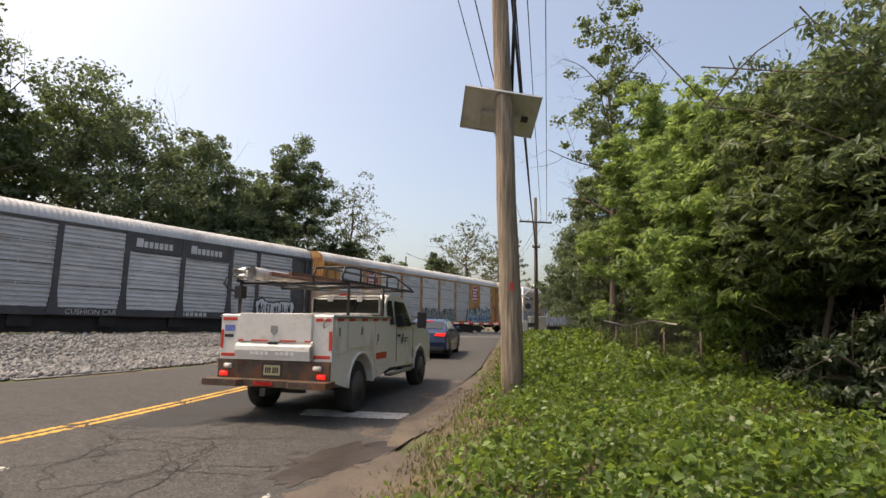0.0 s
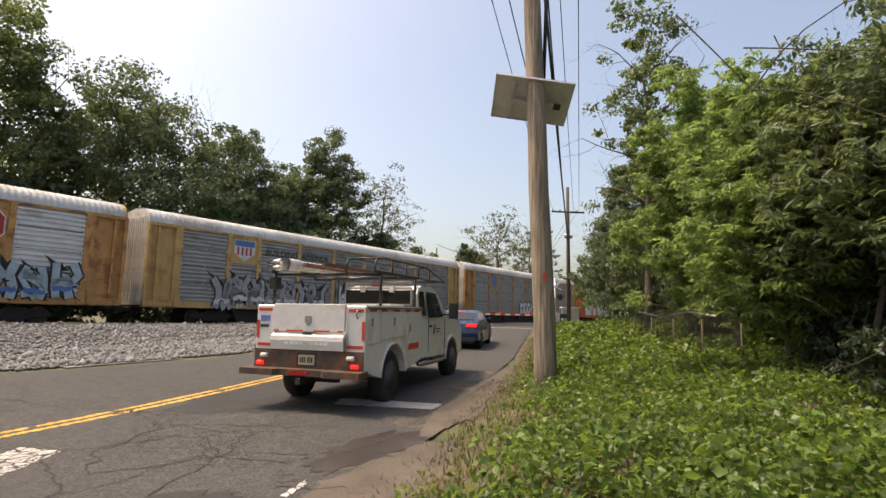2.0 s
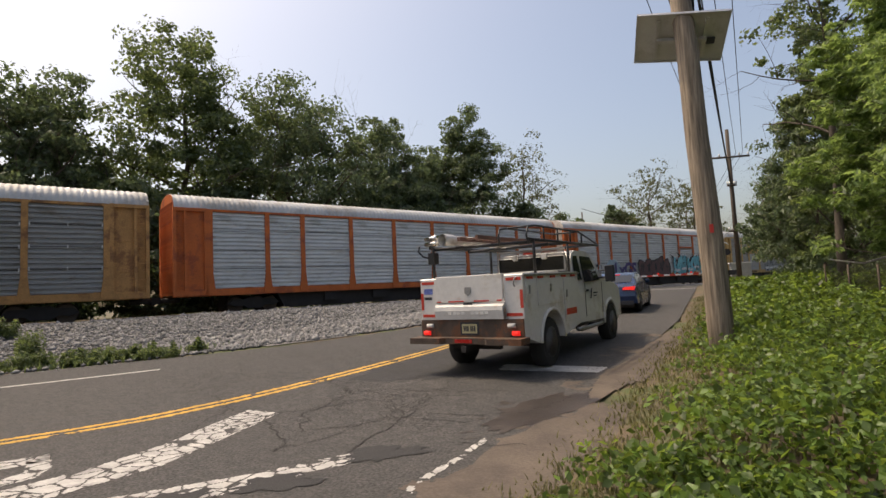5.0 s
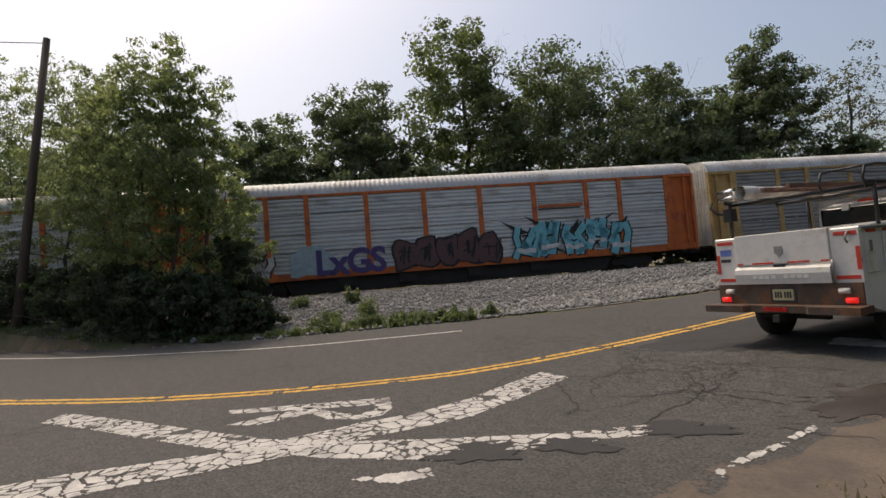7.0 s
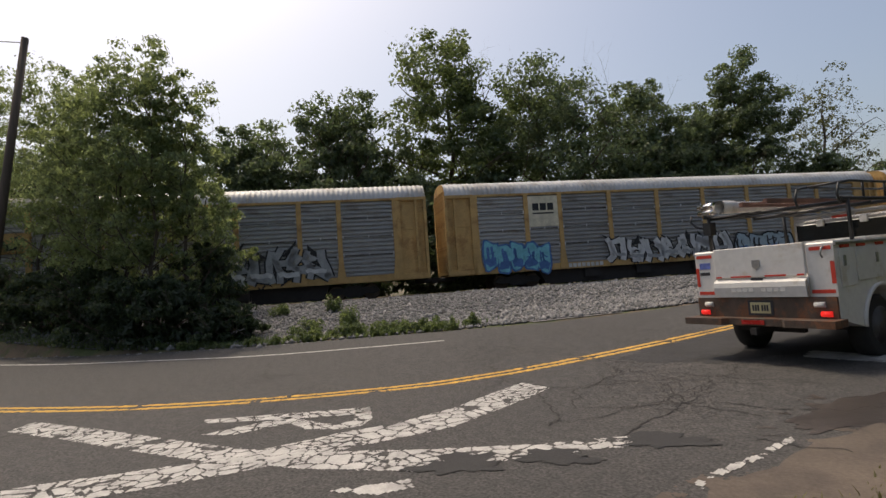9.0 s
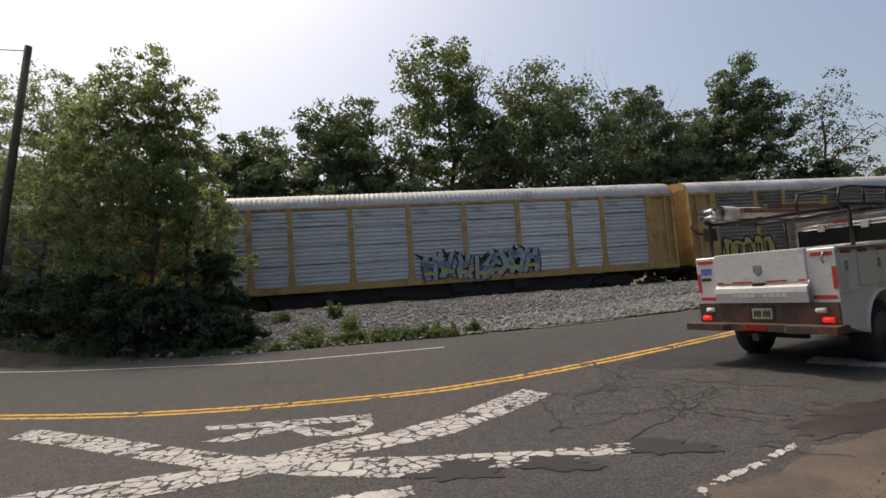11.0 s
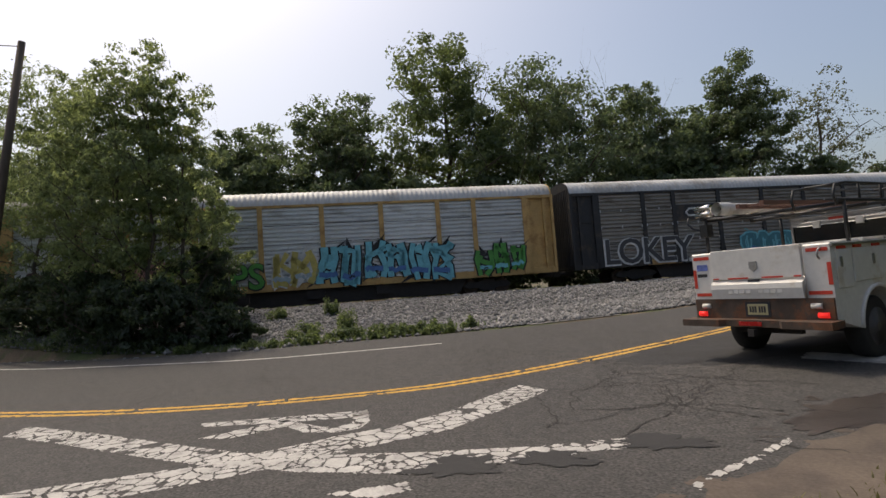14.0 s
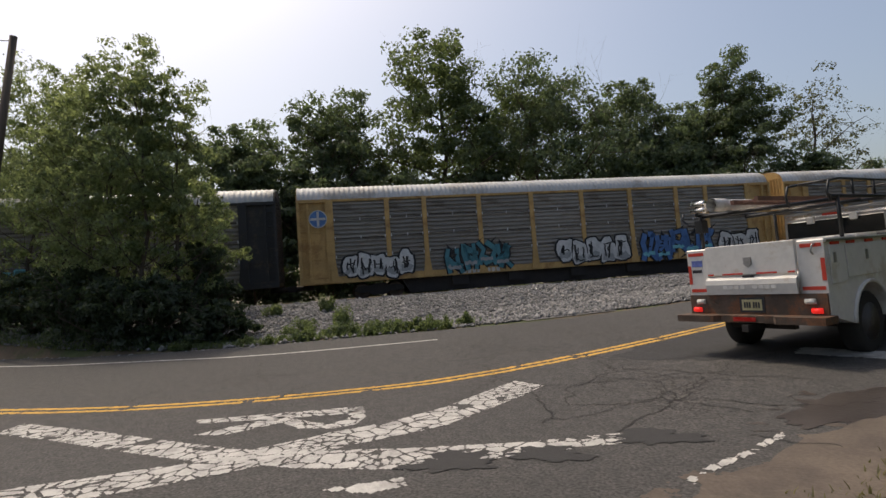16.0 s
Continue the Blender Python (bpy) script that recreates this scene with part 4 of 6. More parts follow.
def utility_truck():
    tk = empty("utility_truck", pose(-2.79, 8.47, 0.085, 0.8, 0, -14.5) @ Matrix.Diagonal((0.925, 1, 1, 1)), "white utility service truck with rusty step bumper and ladder rack", "truck")
    WY, WR = 1.5, 0.44

    def side(s):
        def fn(bm):
            out = [(0.34, 0.64), (0.34, 1.66), (0.36, 1.68), (2.95, 1.68), (2.97, 1.66), (2.97, 0.64)] + arch(WY, 0.48, 0.54, 0, 180)
            prism(bm, out, "x", s * 0.74, s * 1.1)
            bm.faces.ensure_lookup_table()
        return fn
    for s in (-1, 1):
        b = one("side_compartment", tk, "white_paint", side(s), "white steel tool compartment along the bed")
        x0, x1 = s * 1.102, s * 1.118
        for nm, y0, y1, z0, z1 in (("compartment_door", 0.44, 0.84, 1.06, 1.58), ("compartment_door", 0.9, 2.06, 1.12, 1.58), ("compartment_door", 2.14, 2.9, 0.74, 1.58)):
            d = one(nm, b, "white_paint", boxes((x0, x1, y0, y1, z0, z1), bevel=0.006))
            ym = y0 + 0.12 if y1 - y0 < 0.5 else (y0 + y1) / 2 if z0 > 1 else y0 + 0.12
            one("latch", d, "steel", boxes((x1, x1 + s * 0.012, ym - 0.035, ym + 0.035, z1 - 0.24 if z0 > 1 else 1.2, z1 - 0.1 if z0 > 1 else 1.34), bevel=0.004), "grey paddle latch")
        one("wheel_arch_trim", b, "white_paint", lambda bm: tube(bm, [(s * 1.115, y, z) for y, z in arch(WY, 0.48, 0.55, 180, 0, 15)], 0.028, 6))
        one("drip_rail", b, "steel", boxes((s * 1.09, s * 1.135, 0.34, 2.97, 1.63, 1.66)))
        for y in (0.5, 0.95, 1.5, 2.05, 2.55):
            one("reflective_strip", b, "red_tape", boxes((x0, s * 1.122, y, y + 0.22, 1.585, 1.625)))
        for z0, z1, xa, xb in ((1.575, 1.625, 0.78, 1.07), (0.99, 1.04, 0.76, 1.07)):
            one("reflective_strip", b, "red_tape", boxes((s * xa, s * xb, 0.332, 0.339, z0, z1)))
        one("reflective_strip", b, "red_tape", boxes((s * 1.04, s * 1.095, 0.332, 0.339, 1.12, 1.42)))
        one("fuel_strip", b, "red_tape", boxes((x1, x1 + s * 0.006, 2.2, 2.75, 0.86, 0.98)))
    # hook and numbers on the rear faces
    one("hook", tk, "steel", lambda bm: tube(bm, [(0.98, 0.33, 1.62), (0.97, 0.29, 1.6), (0.95, 0.28, 1.52), (0.97, 0.3, 1.47)], 0.014, 6))
    one("sticker", tk, "sticker", boxes((-1.02, -0.82, 0.333, 0.339, 1.4, 1.5)), "blue and red rectangular sticker")
    one("number_bar", tk, "ink", boxes((-1.02, -0.84, 0.334, 0.339, 1.3, 1.35)), "dark number bar")
    # bed, gate
    one("bed_floor", tk, "white_paint", boxes((-0.74, 0.74, 0.36, 2.97, 0.9, 1.0), (-0.74, 0.74, 2.9, 2.97, 1.0, 1.6)))
    g = one("tailgate", tk, "white_paint", boxes((-0.72, 0.72, 0.3, 0.37, 1.24, 1.7), bevel=0.012), "white upper tailgate panel")
    one("badge", g, "steel", lambda bm: prism(bm, [(-0.06, 1.5), (0.06, 1.5), (0.065, 1.4), (0, 1.35), (-0.065, 1.4)], "y", 0.285, 0.302), "small grey shield badge")
    lg = one("tailgate_lower", tk, "white_paint", lambda bm: prism(bm, [(0.36, 0.95), (0.27, 0.95), (0.24, 1.1), (0.25, 1.17), (0.32, 1.22), (0.36, 1.22)], "x", -0.73, 0.73), "white pressed lower tailgate with raised lettering")
    for i in range(9):
        x = -0.42 + i * 0.098
        if i != 4:
            one("raised_bar", lg, "white_paint", boxes((x, x + 0.07, 0.2425, 0.25, 1.03, 1.09), bevel=0.002))
    for x0, x1 in ((-0.7, -0.6), (-0.44, -0.1), (0.12, 0.44), (0.6, 0.7)):
        one("reflective_strip", g, "red_tape", boxes((x0, x1, 0.29, 0.299, 1.245, 1.27)))
    one("handle", g, "ink", boxes((-0.1, 0.08, 0.28, 0.3, 1.2, 1.235)))
    one("gate_latch", tk, "steel", lambda bm: tube(bm, [(0.74, 0.3, 1.26), (0.76, 0.28, 1.2), (0.75, 0.28, 0.95)], 0.015, 6))
    # bumper
    bp = one("bumper", tk, "rust_step", boxes((-1.09, 1.09, 0.3, 0.36, 0.64, 0.945)), "rusty dark steel rear panel")
    one("step", bp, "rust_step", lambda bm: prism(bm, [(-1.17, 0.36), (-1.17, 0.02), (-0.5, 0.02), (-0.42, 0.1), (0.42, 0.1), (0.5, 0.02), (1.17, 0.02), (1.17, 0.36)], "z", 0.55, 0.65), "rusty tread-plate step")
    for s in (-1, 1):
        one("tail_lamp", bp, "tail", lambda bm: tube(bm, [(s * 0.88, 0.29, 0.715), (s * 1.02, 0.29, 0.715)], 0.038, 10), "lit red tail lamp")
        one("reverse_lamp", bp, "lens", lambda bm: tube(bm, [(s * 0.8, 0.29, 0.84), (s * 0.94, 0.29, 0.84)], 0.038, 10), "clear reverse lamp")
    pl = one("number_plate", bp, "plate", boxes((-0.16, 0.16, 0.285, 0.299, 0.71, 0.87), bevel=0.004), "pale yellow number plate")
    one("plate_bar", pl, "ink", boxes(*[(x, x + 0.028, 0.281, 0.284, 0.745, 0.835) for x in (-0.125, -0.085, -0.045, 0.02, 0.06, 0.1)]), "dark bars in place of characters")
    one("plate_frame", bp, "ink", boxes((-0.2, 0.2, 0.29, 0.297, 0.68, 0.9)))
    one("step_reflector", bp, "tail_off", boxes((-0.2, 0.16, 0.085, 0.098, 0.57, 0.63)), "red strip reflector")
    one("hitch", tk, "under", boxes((-0.05, 0.05, 0.05, 0.5, 0.42, 0.52), (-0.5, 0.5, 0.5, 0.6, 0.42, 0.56)), "square tow hitch")
    one("chassis", tk, "under", boxes((-0.5, -0.38, 0.4, 6.0, 0.5, 0.66), (0.38, 0.5, 0.4, 6.0, 0.5, 0.66), (-0.95, 0.95, WY - 0.09, WY + 0.09, 0.36, 0.52), (-0.9, 0.9, 5.3, 5.45, 0.36, 0.5), (-0.8, 0.8, 1.9, 5.9, 0.55, 0.64)))
    one("exhaust", tk, "steel", lambda bm: tube(bm, [(0.65, 4.6, 0.5), (0.72, 2.5, 0.5), (0.9, 2.1, 0.48)], 0.05, 8))
    # cab
    out = [(3.06, 0.62), (3.06, 1.5), (3.14, 1.98), (3.26, 2.1), (3.5, 2.14), (4.3, 2.14), (4.52, 2.08), (5.02, 1.52), (5.12, 1.45), (6.1, 1.36), (6.28, 1.28), (6.33, 0.95), (6.33, 0.55)] + [(5.92, 0.55)] + arch(5.4, 0.47, 0.5, 0, 180) + [(4.86, 0.58)]

    def cab_fn(bm):
        hull(bm, out, 1.0, 0.18, 1.35)
        bmesh.ops.bevel(bm, geom=[e for e in bm.edges if abs(e.verts[0].co.x - e.verts[1].co.x) < 0.2 and e.verts[0].co.z > 1.2 and e.verts[1].co.z > 1.2], offset=0.04, segments=2, affect="EDGES")
    cab = one("cab", tk, "white_paint", cab_fn, "white extended cab")

    def pane(name, pts, s):
        def fn(bm):
            vs = [bm.verts.new((s * (1.0 - max(0, z - 1.35) * 0.18 + 0.006), y, z)) for y, z in pts]
            bm.faces.new(vs)
            r = bmesh.ops.extrude_face_region(bm, geom=bm.faces[:])
            for v in r["geom"]:
                if isinstance(v, bmesh.types.BMVert):
                    v.co.x -= s * 0.02
        one(name, cab, "glass", fn, "dark tinted side window")
    for s in (-1, 1):
        pane("quarter_window", [(3.22, 1.5), (3.58, 1.5), (3.58, 2.02), (3.36, 2.02), (3.25, 1.9)], s)
        pane("door_window", [(3.74, 1.45), (4.78, 1.47), (4.42, 2.0), (3.76, 2.02)], s)
        for y0 in (3.66, 4.84):
            one("door_seam", cab, "ink", boxes((s * 0.996, s * 1.004, y0, y0 + 0.014, 0.72, 1.42)))
        one("door_handle", cab, "ink", boxes((s * 1.0, s * 1.02, 3.72, 3.88, 1.24, 1.29), bevel=0.006), "black door handle")
        one("emblem", cab, "ink", lambda bm: prism(bm, [(3.98, 1.08), (4.05, 1.08), (4.14, 1.3), (4.07, 1.3)], "x", s * 1.0, s * 1.006), "dark slanted emblem on the door")
        one("door_bar", cab, "ink", boxes((s * 1.0, s * 1.005, 4.2, 4.5, 1.18, 1.21), (s * 1.0, s * 1.005, 4.2, 4.42, 1.12, 1.145)), "dark lettering bars")
        one("arch_flare", cab, "white_paint", lambda bm: tube(bm, [(s * 1.0, y, z) for y, z in arch(5.4, 0.47, 0.52, 180, 0, 13)], 0.04, 6))
        m = one("mirror", cab, "ink", boxes((s * 1.14, s * 1.36, 4.72, 4.86, 1.42, 1.8), (s * 0.96, s * 1.18, 4.77, 4.81, 1.5, 1.54), (s * 0.96, s * 1.18, 4.77, 4.81, 1.66, 1.7), bevel=0.02), "large black towing mirror")
        one("step_bar", tk, "steel", lambda bm: tube(bm, [(s * 0.92, 3.2, 0.5), (s * 1.0, 3.3, 0.48), (s * 1.0, 4.7, 0.48), (s * 0.92, 4.8, 0.5)], 0.045, 8))
    one("rear_window", cab, "glass", boxes((-0.84, 0.84, 3.02, 3.09, 1.56, 2.03)), "dark rear window")
    one("windscreen", cab, "glass", lambda bm: prism(bm, [(4.56, 2.05), (5.0, 1.57), (5.02, 1.6), (4.58, 2.08)], "x", -0.82, 0.82))
    for x in (-0.9, 0.9):
        wheel(tk, x * 1.02, WY, WR, 0.28)
        wheel(tk, x, 5.4, WR, 0.28)
    # guard behind the cab
    gd = one("window_guard", tk, "steel", boxes((-0.85, 0.85, 2.98, 3.0, 1.7, 1.74), (-0.85, -0.81, 2.98, 3.0, 1.7, 2.08), (0.81, 0.85, 2.98, 3.0, 1.7, 2.08), (-0.85, 0.85, 2.98, 3.0, 2.16, 2.2), (-0.85, 0.85, 2.98, 3.0, 2.04, 2.08)), "expanded metal window guard")

    def net(bm):
        for i in range(-3, 34):
            x = -0.85 + i * 0.05
            for dx in (0.14, -0.14):
                a, b = max(-0.84, min(0.84, x)), max(-0.84, min(0.84, x + dx))
                tube(bm, [(a, 2.99, 2.05), (b, 2.99, 2.18)], 0.006, 4, False)
    one("mesh", gd, "steel", net)
    for x in (-0.36, 0.36):
        one("work_lamp", gd, "lens", boxes((x - 0.06, x + 0.06, 2.93, 2.98, 1.98, 2.1), bevel=0.01), "square cream work lamp")
    one("warning_lamp", gd, "red_tape", boxes((-0.14, 0.14, 2.94, 2.98, 2.1, 2.14)), "small red third brake lamp")
    # tool chest and coils in the bed
    one("tool_chest", tk, "white_paint", boxes((-0.62, 0.7, 1.5, 2.1, 1.05, 1.71), bevel=0.01), "white tool chest lid above the bed")
    one("tool_chest", tk, "white_paint", boxes((-0.1, 0.72, 2.15, 2.85, 1.05, 1.73), bevel=0.01), "white tool chest lid above the bed")
    # rack
    rk = one("ladder_rack", tk, "black_tube", lambda bm: ([tube(bm, p, 0.03, 8) for p in (
        [(-0.95, 0.6, 1.68), (-0.95, 0.6, 2.24)], [(0.95, 1.2, 1.68), (0.95, 1.2, 2.3)], [(-0.95, 2.85, 1.68), (-0.95, 2.85, 2.26)], [(0.95, 2.9, 1.68), (0.95, 2.9, 2.3)],
        [(-0.95, 0.5, 2.25), (-0.95, 4.9, 2.25)], [(0.95, 1.0, 2.28), (0.95, 4.9, 2.28)], [(-0.95, 0.62, 2.22), (0.95, 1.2, 2.24)], [(-0.95, 2.9, 2.26), (0.95, 2.9, 2.28)], [(-0.95, 4.5, 2.26), (0.95, 4.5, 2.28)],
        [(-0.95, 1.9, 2.2), (0.95, 1.9, 2.22)])], box(bm, -1.02, -0.88, 0.52, 0.68, 1.95, 2.16)) and None, "black tubular ladder rack")
    one("basket", rk, "black_tube", lambda bm: [tube(bm, p, 0.02, 6) for p in (
        [(0.95, 1.0, 2.2), (0.95, 0.92, 2.34), (0.95, 1.0, 2.5), (0.95, 1.3, 2.54), (0.95, 3.6, 2.54), (0.95, 4.9, 2.3)], [(0.95, 1.7, 2.28), (0.95, 1.7, 2.54)], [(0.95, 2.4, 2.28), (0.95, 2.4, 2.54)], [(0.95, 3.1, 2.28), (0.95, 3.1, 2.54)], [(0.95, 3.8, 2.28), (0.95, 3.8, 2.5)],
        [(0.35, 1.0, 2.2), (0.35, 0.92, 2.34), (0.35, 1.0, 2.5), (0.35, 1.3, 2.54), (0.35, 3.6, 2.54)], [(0.35, 1.3, 2.54), (0.95, 1.3, 2.54)], [(0.35, 3.6, 2.54), (0.95, 3.6, 2.54)])] and None, "oval tubular basket")

    def pipe(bm):
        tube(bm, [(-0.5, 0.3, 2.36), (-0.5, 0.62, 2.36), (-0.5, 0.62, 2.36), (-0.5, 3.6, 2.36)], [0.105, 0.105, 0.09, 0.09], 18, False)
        tube(bm, [(-0.5, 0.3, 2.36), (-0.5, 2.0, 2.36)], 0.075, 18, False)
        tube(bm, [(-0.5, 3.55, 2.36), (-0.5, 3.6, 2.36)], [0.09, 0.02], 18)
    one("pipe", rk, "pvc", pipe, "white plastic pipe with open end")
    # dark disc plugging the pipe, in place of the shade inside it
    one("pipe_bore", rk, "ink", lambda bm: tube(bm, [(-0.5, 0.5, 2.36), (-0.5, 0.52, 2.36)], 0.08, 18))
    one("ladder", rk, "ladder", lambda bm: ([box(bm, x, x + 0.06, 0.5, 4.2, 2.33, 2.4) for x in (-0.3, 0.1)], [box(bm, -0.3, 0.14, y, y + 0.04, 2.35, 2.38) for y in np.arange(0.7, 4.1, 0.3)]) and None, "red-brown ladder lying on the rack")
    for z in (2.32, 2.42):
        one("spot_lamp", rk, "chrome", lambda bm: tube(bm, [(-1.05, 0.5, z), (-0.78, 0.46, z), (-0.72, 0.46, z)], [0.04, 0.055, 0.05], 12), "chrome tubular lamp")
    one("lamp_bracket", rk, "ink", lambda bm: tube(bm, [(-1.2, 0.5, 2.3), (-1.22, 0.48, 2.2), (-1.12, 0.5, 2.1), (-0.98, 0.56, 2.06)], 0.02, 6))


def sedan():
    cr = empty("sedan", pose(-0.72, 20.4, 0.39, 1.2, 0, -8), "dark blue four-door sedan with brake lamps lit, waiting", "car")
    R = 0.34
    low = [(0.05, 0.35), (0.0, 0.62), (0.08, 0.95), (0.25, 1.05), (0.75, 1.08), (3.3, 1.0), (4.4, 0.88), (4.72, 0.7), (4.78, 0.4), (4.6, 0.24)] + arch(3.9, 0.34, 0.4, 0, 180, 8) + [(3.3, 0.22), (1.5, 0.22)] + arch(1.0, 0.34, 0.4, 0, 180, 8)
    roof_ = [(0.62, 1.06), (1.25, 1.38), (1.7, 1.46), (2.5, 1.47), (2.9, 1.42), (3.6, 1.0)]

    def body(bm):
        hull(bm, low, 0.93, 0.18, 0.7)
        bmesh.ops.bevel(bm, geom=[e for e in bm.edges if e.verts[0].co.z > 0.55 and e.verts[1].co.z > 0.55 and e.verts[0].co.x * e.verts[1].co.x > 0], offset=0.05, segments=3, affect="EDGES")
    b = one("body", cr, "blue_paint", body, "glossy dark blue body")

    def top(bm):
        hull(bm, roof_, 0.86, 0.45, 1.0)
        bmesh.ops.bevel(bm, geom=[e for e in bm.edges if e.verts[0].co.z > 1.1 and e.verts[1].co.z > 1.1 and e.verts[0].co.x * e.verts[1].co.x > 0], offset=0.06, segments=3, affect="EDGES")
    one("roof", cr, "blue_paint", top)
    for s in (-1, 1):
        for pts in ([(1.0, 1.1), (1.95, 1.09), (1.97, 1.38), (1.45, 1.36)], [(2.05, 1.09), (3.2, 1.07), (2.78, 1.37), (2.05, 1.39)]):
            def win(bm, s=s, pts=pts):
                bm.faces.new([bm.verts.new((s * (0.86 - (z - 1.0) * 0.45 + 0.008), y, z)) for y, z in pts])
                r = bmesh.ops.extrude_face_region(bm, geom=bm.faces[:])
                for v in r["geom"]:
                    if isinstance(v, bmesh.types.BMVert):
                        v.co.x -= s * 0.02
            one("side_window", cr, "glass", win)
        one("tail_lamp", cr, "tail", lambda bm: prism(bm, [(s * 0.42, 0.86), (s * 0.84, 0.84), (s * 0.87, 0.97), (s * 0.5, 0.95)], "y", -0.01, 0.12), "lit red tail lamp")
        one("mirror", cr, "blue_paint", boxes((s * 0.92, s * 1.08, 3.0, 3.12, 1.02, 1.16), bevel=0.03))
        for y in (1.0, 3.9):
            wheel(cr, s * 0.82, y, R, 0.22)
    one("rear_window", cr, "glass", lambda bm: prism(bm, [(0.7, 1.115), (1.2, 1.365), (1.22, 1.36), (0.72, 1.1)], "x", -0.66, 0.66))
    one("brake_lamp", cr, "tail", boxes((-0.2, 0.2, 1.24, 1.3, 1.385, 1.41)), "lit high brake lamp")
    one("number_plate", cr, "plate", boxes((-0.62, -0.32, -0.03, 0.0, 0.72, 0.84)), "pale yellow number plate")
    one("bumper", cr, "ink", boxes((-0.8, 0.8, 0.02, 0.1, 0.3, 0.46), bevel=0.02), "black lower bumper")
    one("underbody", cr, "under", boxes((-0.75, 0.75, 0.2, 4.6, 0.2, 0.4)))


utility_truck()
sedan()

# ---------------- road markings, cracks and patches ----------------
M["yellow_line"] = mat("road_yellow", (0.52, 0.31, 0.06), 0.85, vary=0.25, scale=6, fine=60, bump=0.3)
M["white_line"] = mat("road_white", (0.44, 0.425, 0.4), 0.85, vary=0.2, scale=5, fine=60, bump=0.3, spot=(0.33, 0.315, 0.3), spot_amount=0.4, spot_scale=4)
M["crack"] = mat("crack_dark", (0.028, 0.026, 0.025), 0.95, bump=0.0)
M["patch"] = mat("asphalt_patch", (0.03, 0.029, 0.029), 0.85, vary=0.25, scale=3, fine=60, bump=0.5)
M["dirt"] = mat("shoulder_dirt", (0.108, 0.086, 0.068), 0.95, vary=0.25, scale=1.2, fine=30, bump=0.5, spot=(0.085, 0.068, 0.056), spot_amount=0.45, spot_scale=1.5)
M["dirt_dark"] = mat("damp_dirt", (0.045, 0.036, 0.03), 0.45, vary=0.25, scale=2, fine=30, bump=0.4)


def offset_line(line, d):
    t = np.gradient(line, axis=0)
    t /= np.linalg.norm(t, axis=1, keepdims=True)
    return line + np.stack([t[:, 1], -t[:, 0]], -1) * d


def chips(name, polys, material, lift, cell, wear, seed, cracks=0.35):
    """A painted marking, flaked and cracked: small squares inside the outlines, some gone."""
    rng = np.random.default_rng(int(abs(seed) * 100))
    allv = []
    for poly in polys:
        p = np.array(poly, float)
        lo, hi = p.min(0), p.max(0)
        X, Y = np.meshgrid(np.arange(lo[0], hi[0], cell), np.arange(lo[1], hi[1], cell), indexing="ij")
        X, Y = X.ravel(), Y.ravel()
        jx, jy = X + 0.35 * cell * np.sin(Y * 37), Y + 0.35 * cell * np.sin(X * 41)
        inside = np.zeros(len(X), bool)
        j = len(p) - 1
        for i in range(len(p)):
            c = (p[i, 1] > jy) != (p[j, 1] > jy)
            with np.errstate(divide="ignore", invalid="ignore"):
                c &= jx < (p[j, 0] - p[i, 0]) * (jy - p[i, 1]) / (p[j, 1] - p[i, 1]) + p[i, 0]
            inside ^= c
            j = i
        X, Y = X[inside], Y[inside]
        if not len(X):
            continue
        noise_ = wave(X, Y, 2.1, seed) + 0.7 * wave(X, Y, 6.3, seed + 1) + 0.5 * wave(X, Y, 17, seed + 2)
        ok = noise_ < wear
        if cracks:
            area = (hi - lo).prod()
            k = max(6, int(area / cracks ** 2))
            seeds = rng.uniform(lo - 0.2, hi + 0.2, (k, 2))
            for i in range(0, len(X), 3000):
                d = np.hypot(X[i:i + 3000, None] - seeds[:, 0], Y[i:i + 3000, None] - seeds[:, 1])
                d.partition(1, axis=1)
                ok[i:i + 3000] &= (d[:, 1] - d[:, 0]) > cell * 0.9
        X, Y = X[ok], Y[ok]
        q = np.array([(0, 0), (1, 0), (1, 1), (0, 1)]) * cell
        allv.append(np.stack([X[:, None] + q[:, 0], Y[:, None] + q[:, 1]], -1))
    v = np.concatenate(allv).reshape(-1, 2)
    z = road_height(v[:, 0], v[:, 1]) + lift
    f = np.arange(len(v)).reshape(-1, 4)
    return raw_mesh(name, np.c_[v, z], f, material)


YS = resample(YELLOW, 0.25)
for d in (-0.11, 0.11):
    a, b = offset_line(YS, d - 0.055), offset_line(YS, d + 0.055)
    polys = [[a[i], a[i + 4], b[i + 4], b[i]] for i in range(0, len(a) - 5, 4) if -26 < a[i][0] and a[i][1] < 30]
    tagged(new("yellow_line", chips("yellow_line", polys, M["yellow_line"], 0.005, 0.03, 0.85, 3 + d, 0)), "worn yellow centre line painted on the asphalt", "road marking", kind="structure")
ES = resample([(-40, -6.3), (-30, -2.2), (-21.19, 1.33), (-18.76, 2.45), (-13.02, 6.28), (-10.96, 8.3), (-9.75, 9.6)], 0.25)
a, b = offset_line(ES, -0.07), offset_line(ES, 0.07)
tagged(new("edge_line", chips("edge_line", [[a[i], a[i + 4], b[i + 4], b[i]] for i in range(0, len(a) - 5, 4)], M["white_line"], 0.005, 0.03, 1.2, 8, 0)), "thin white edge line painted on the asphalt", "road marking", kind="structure")
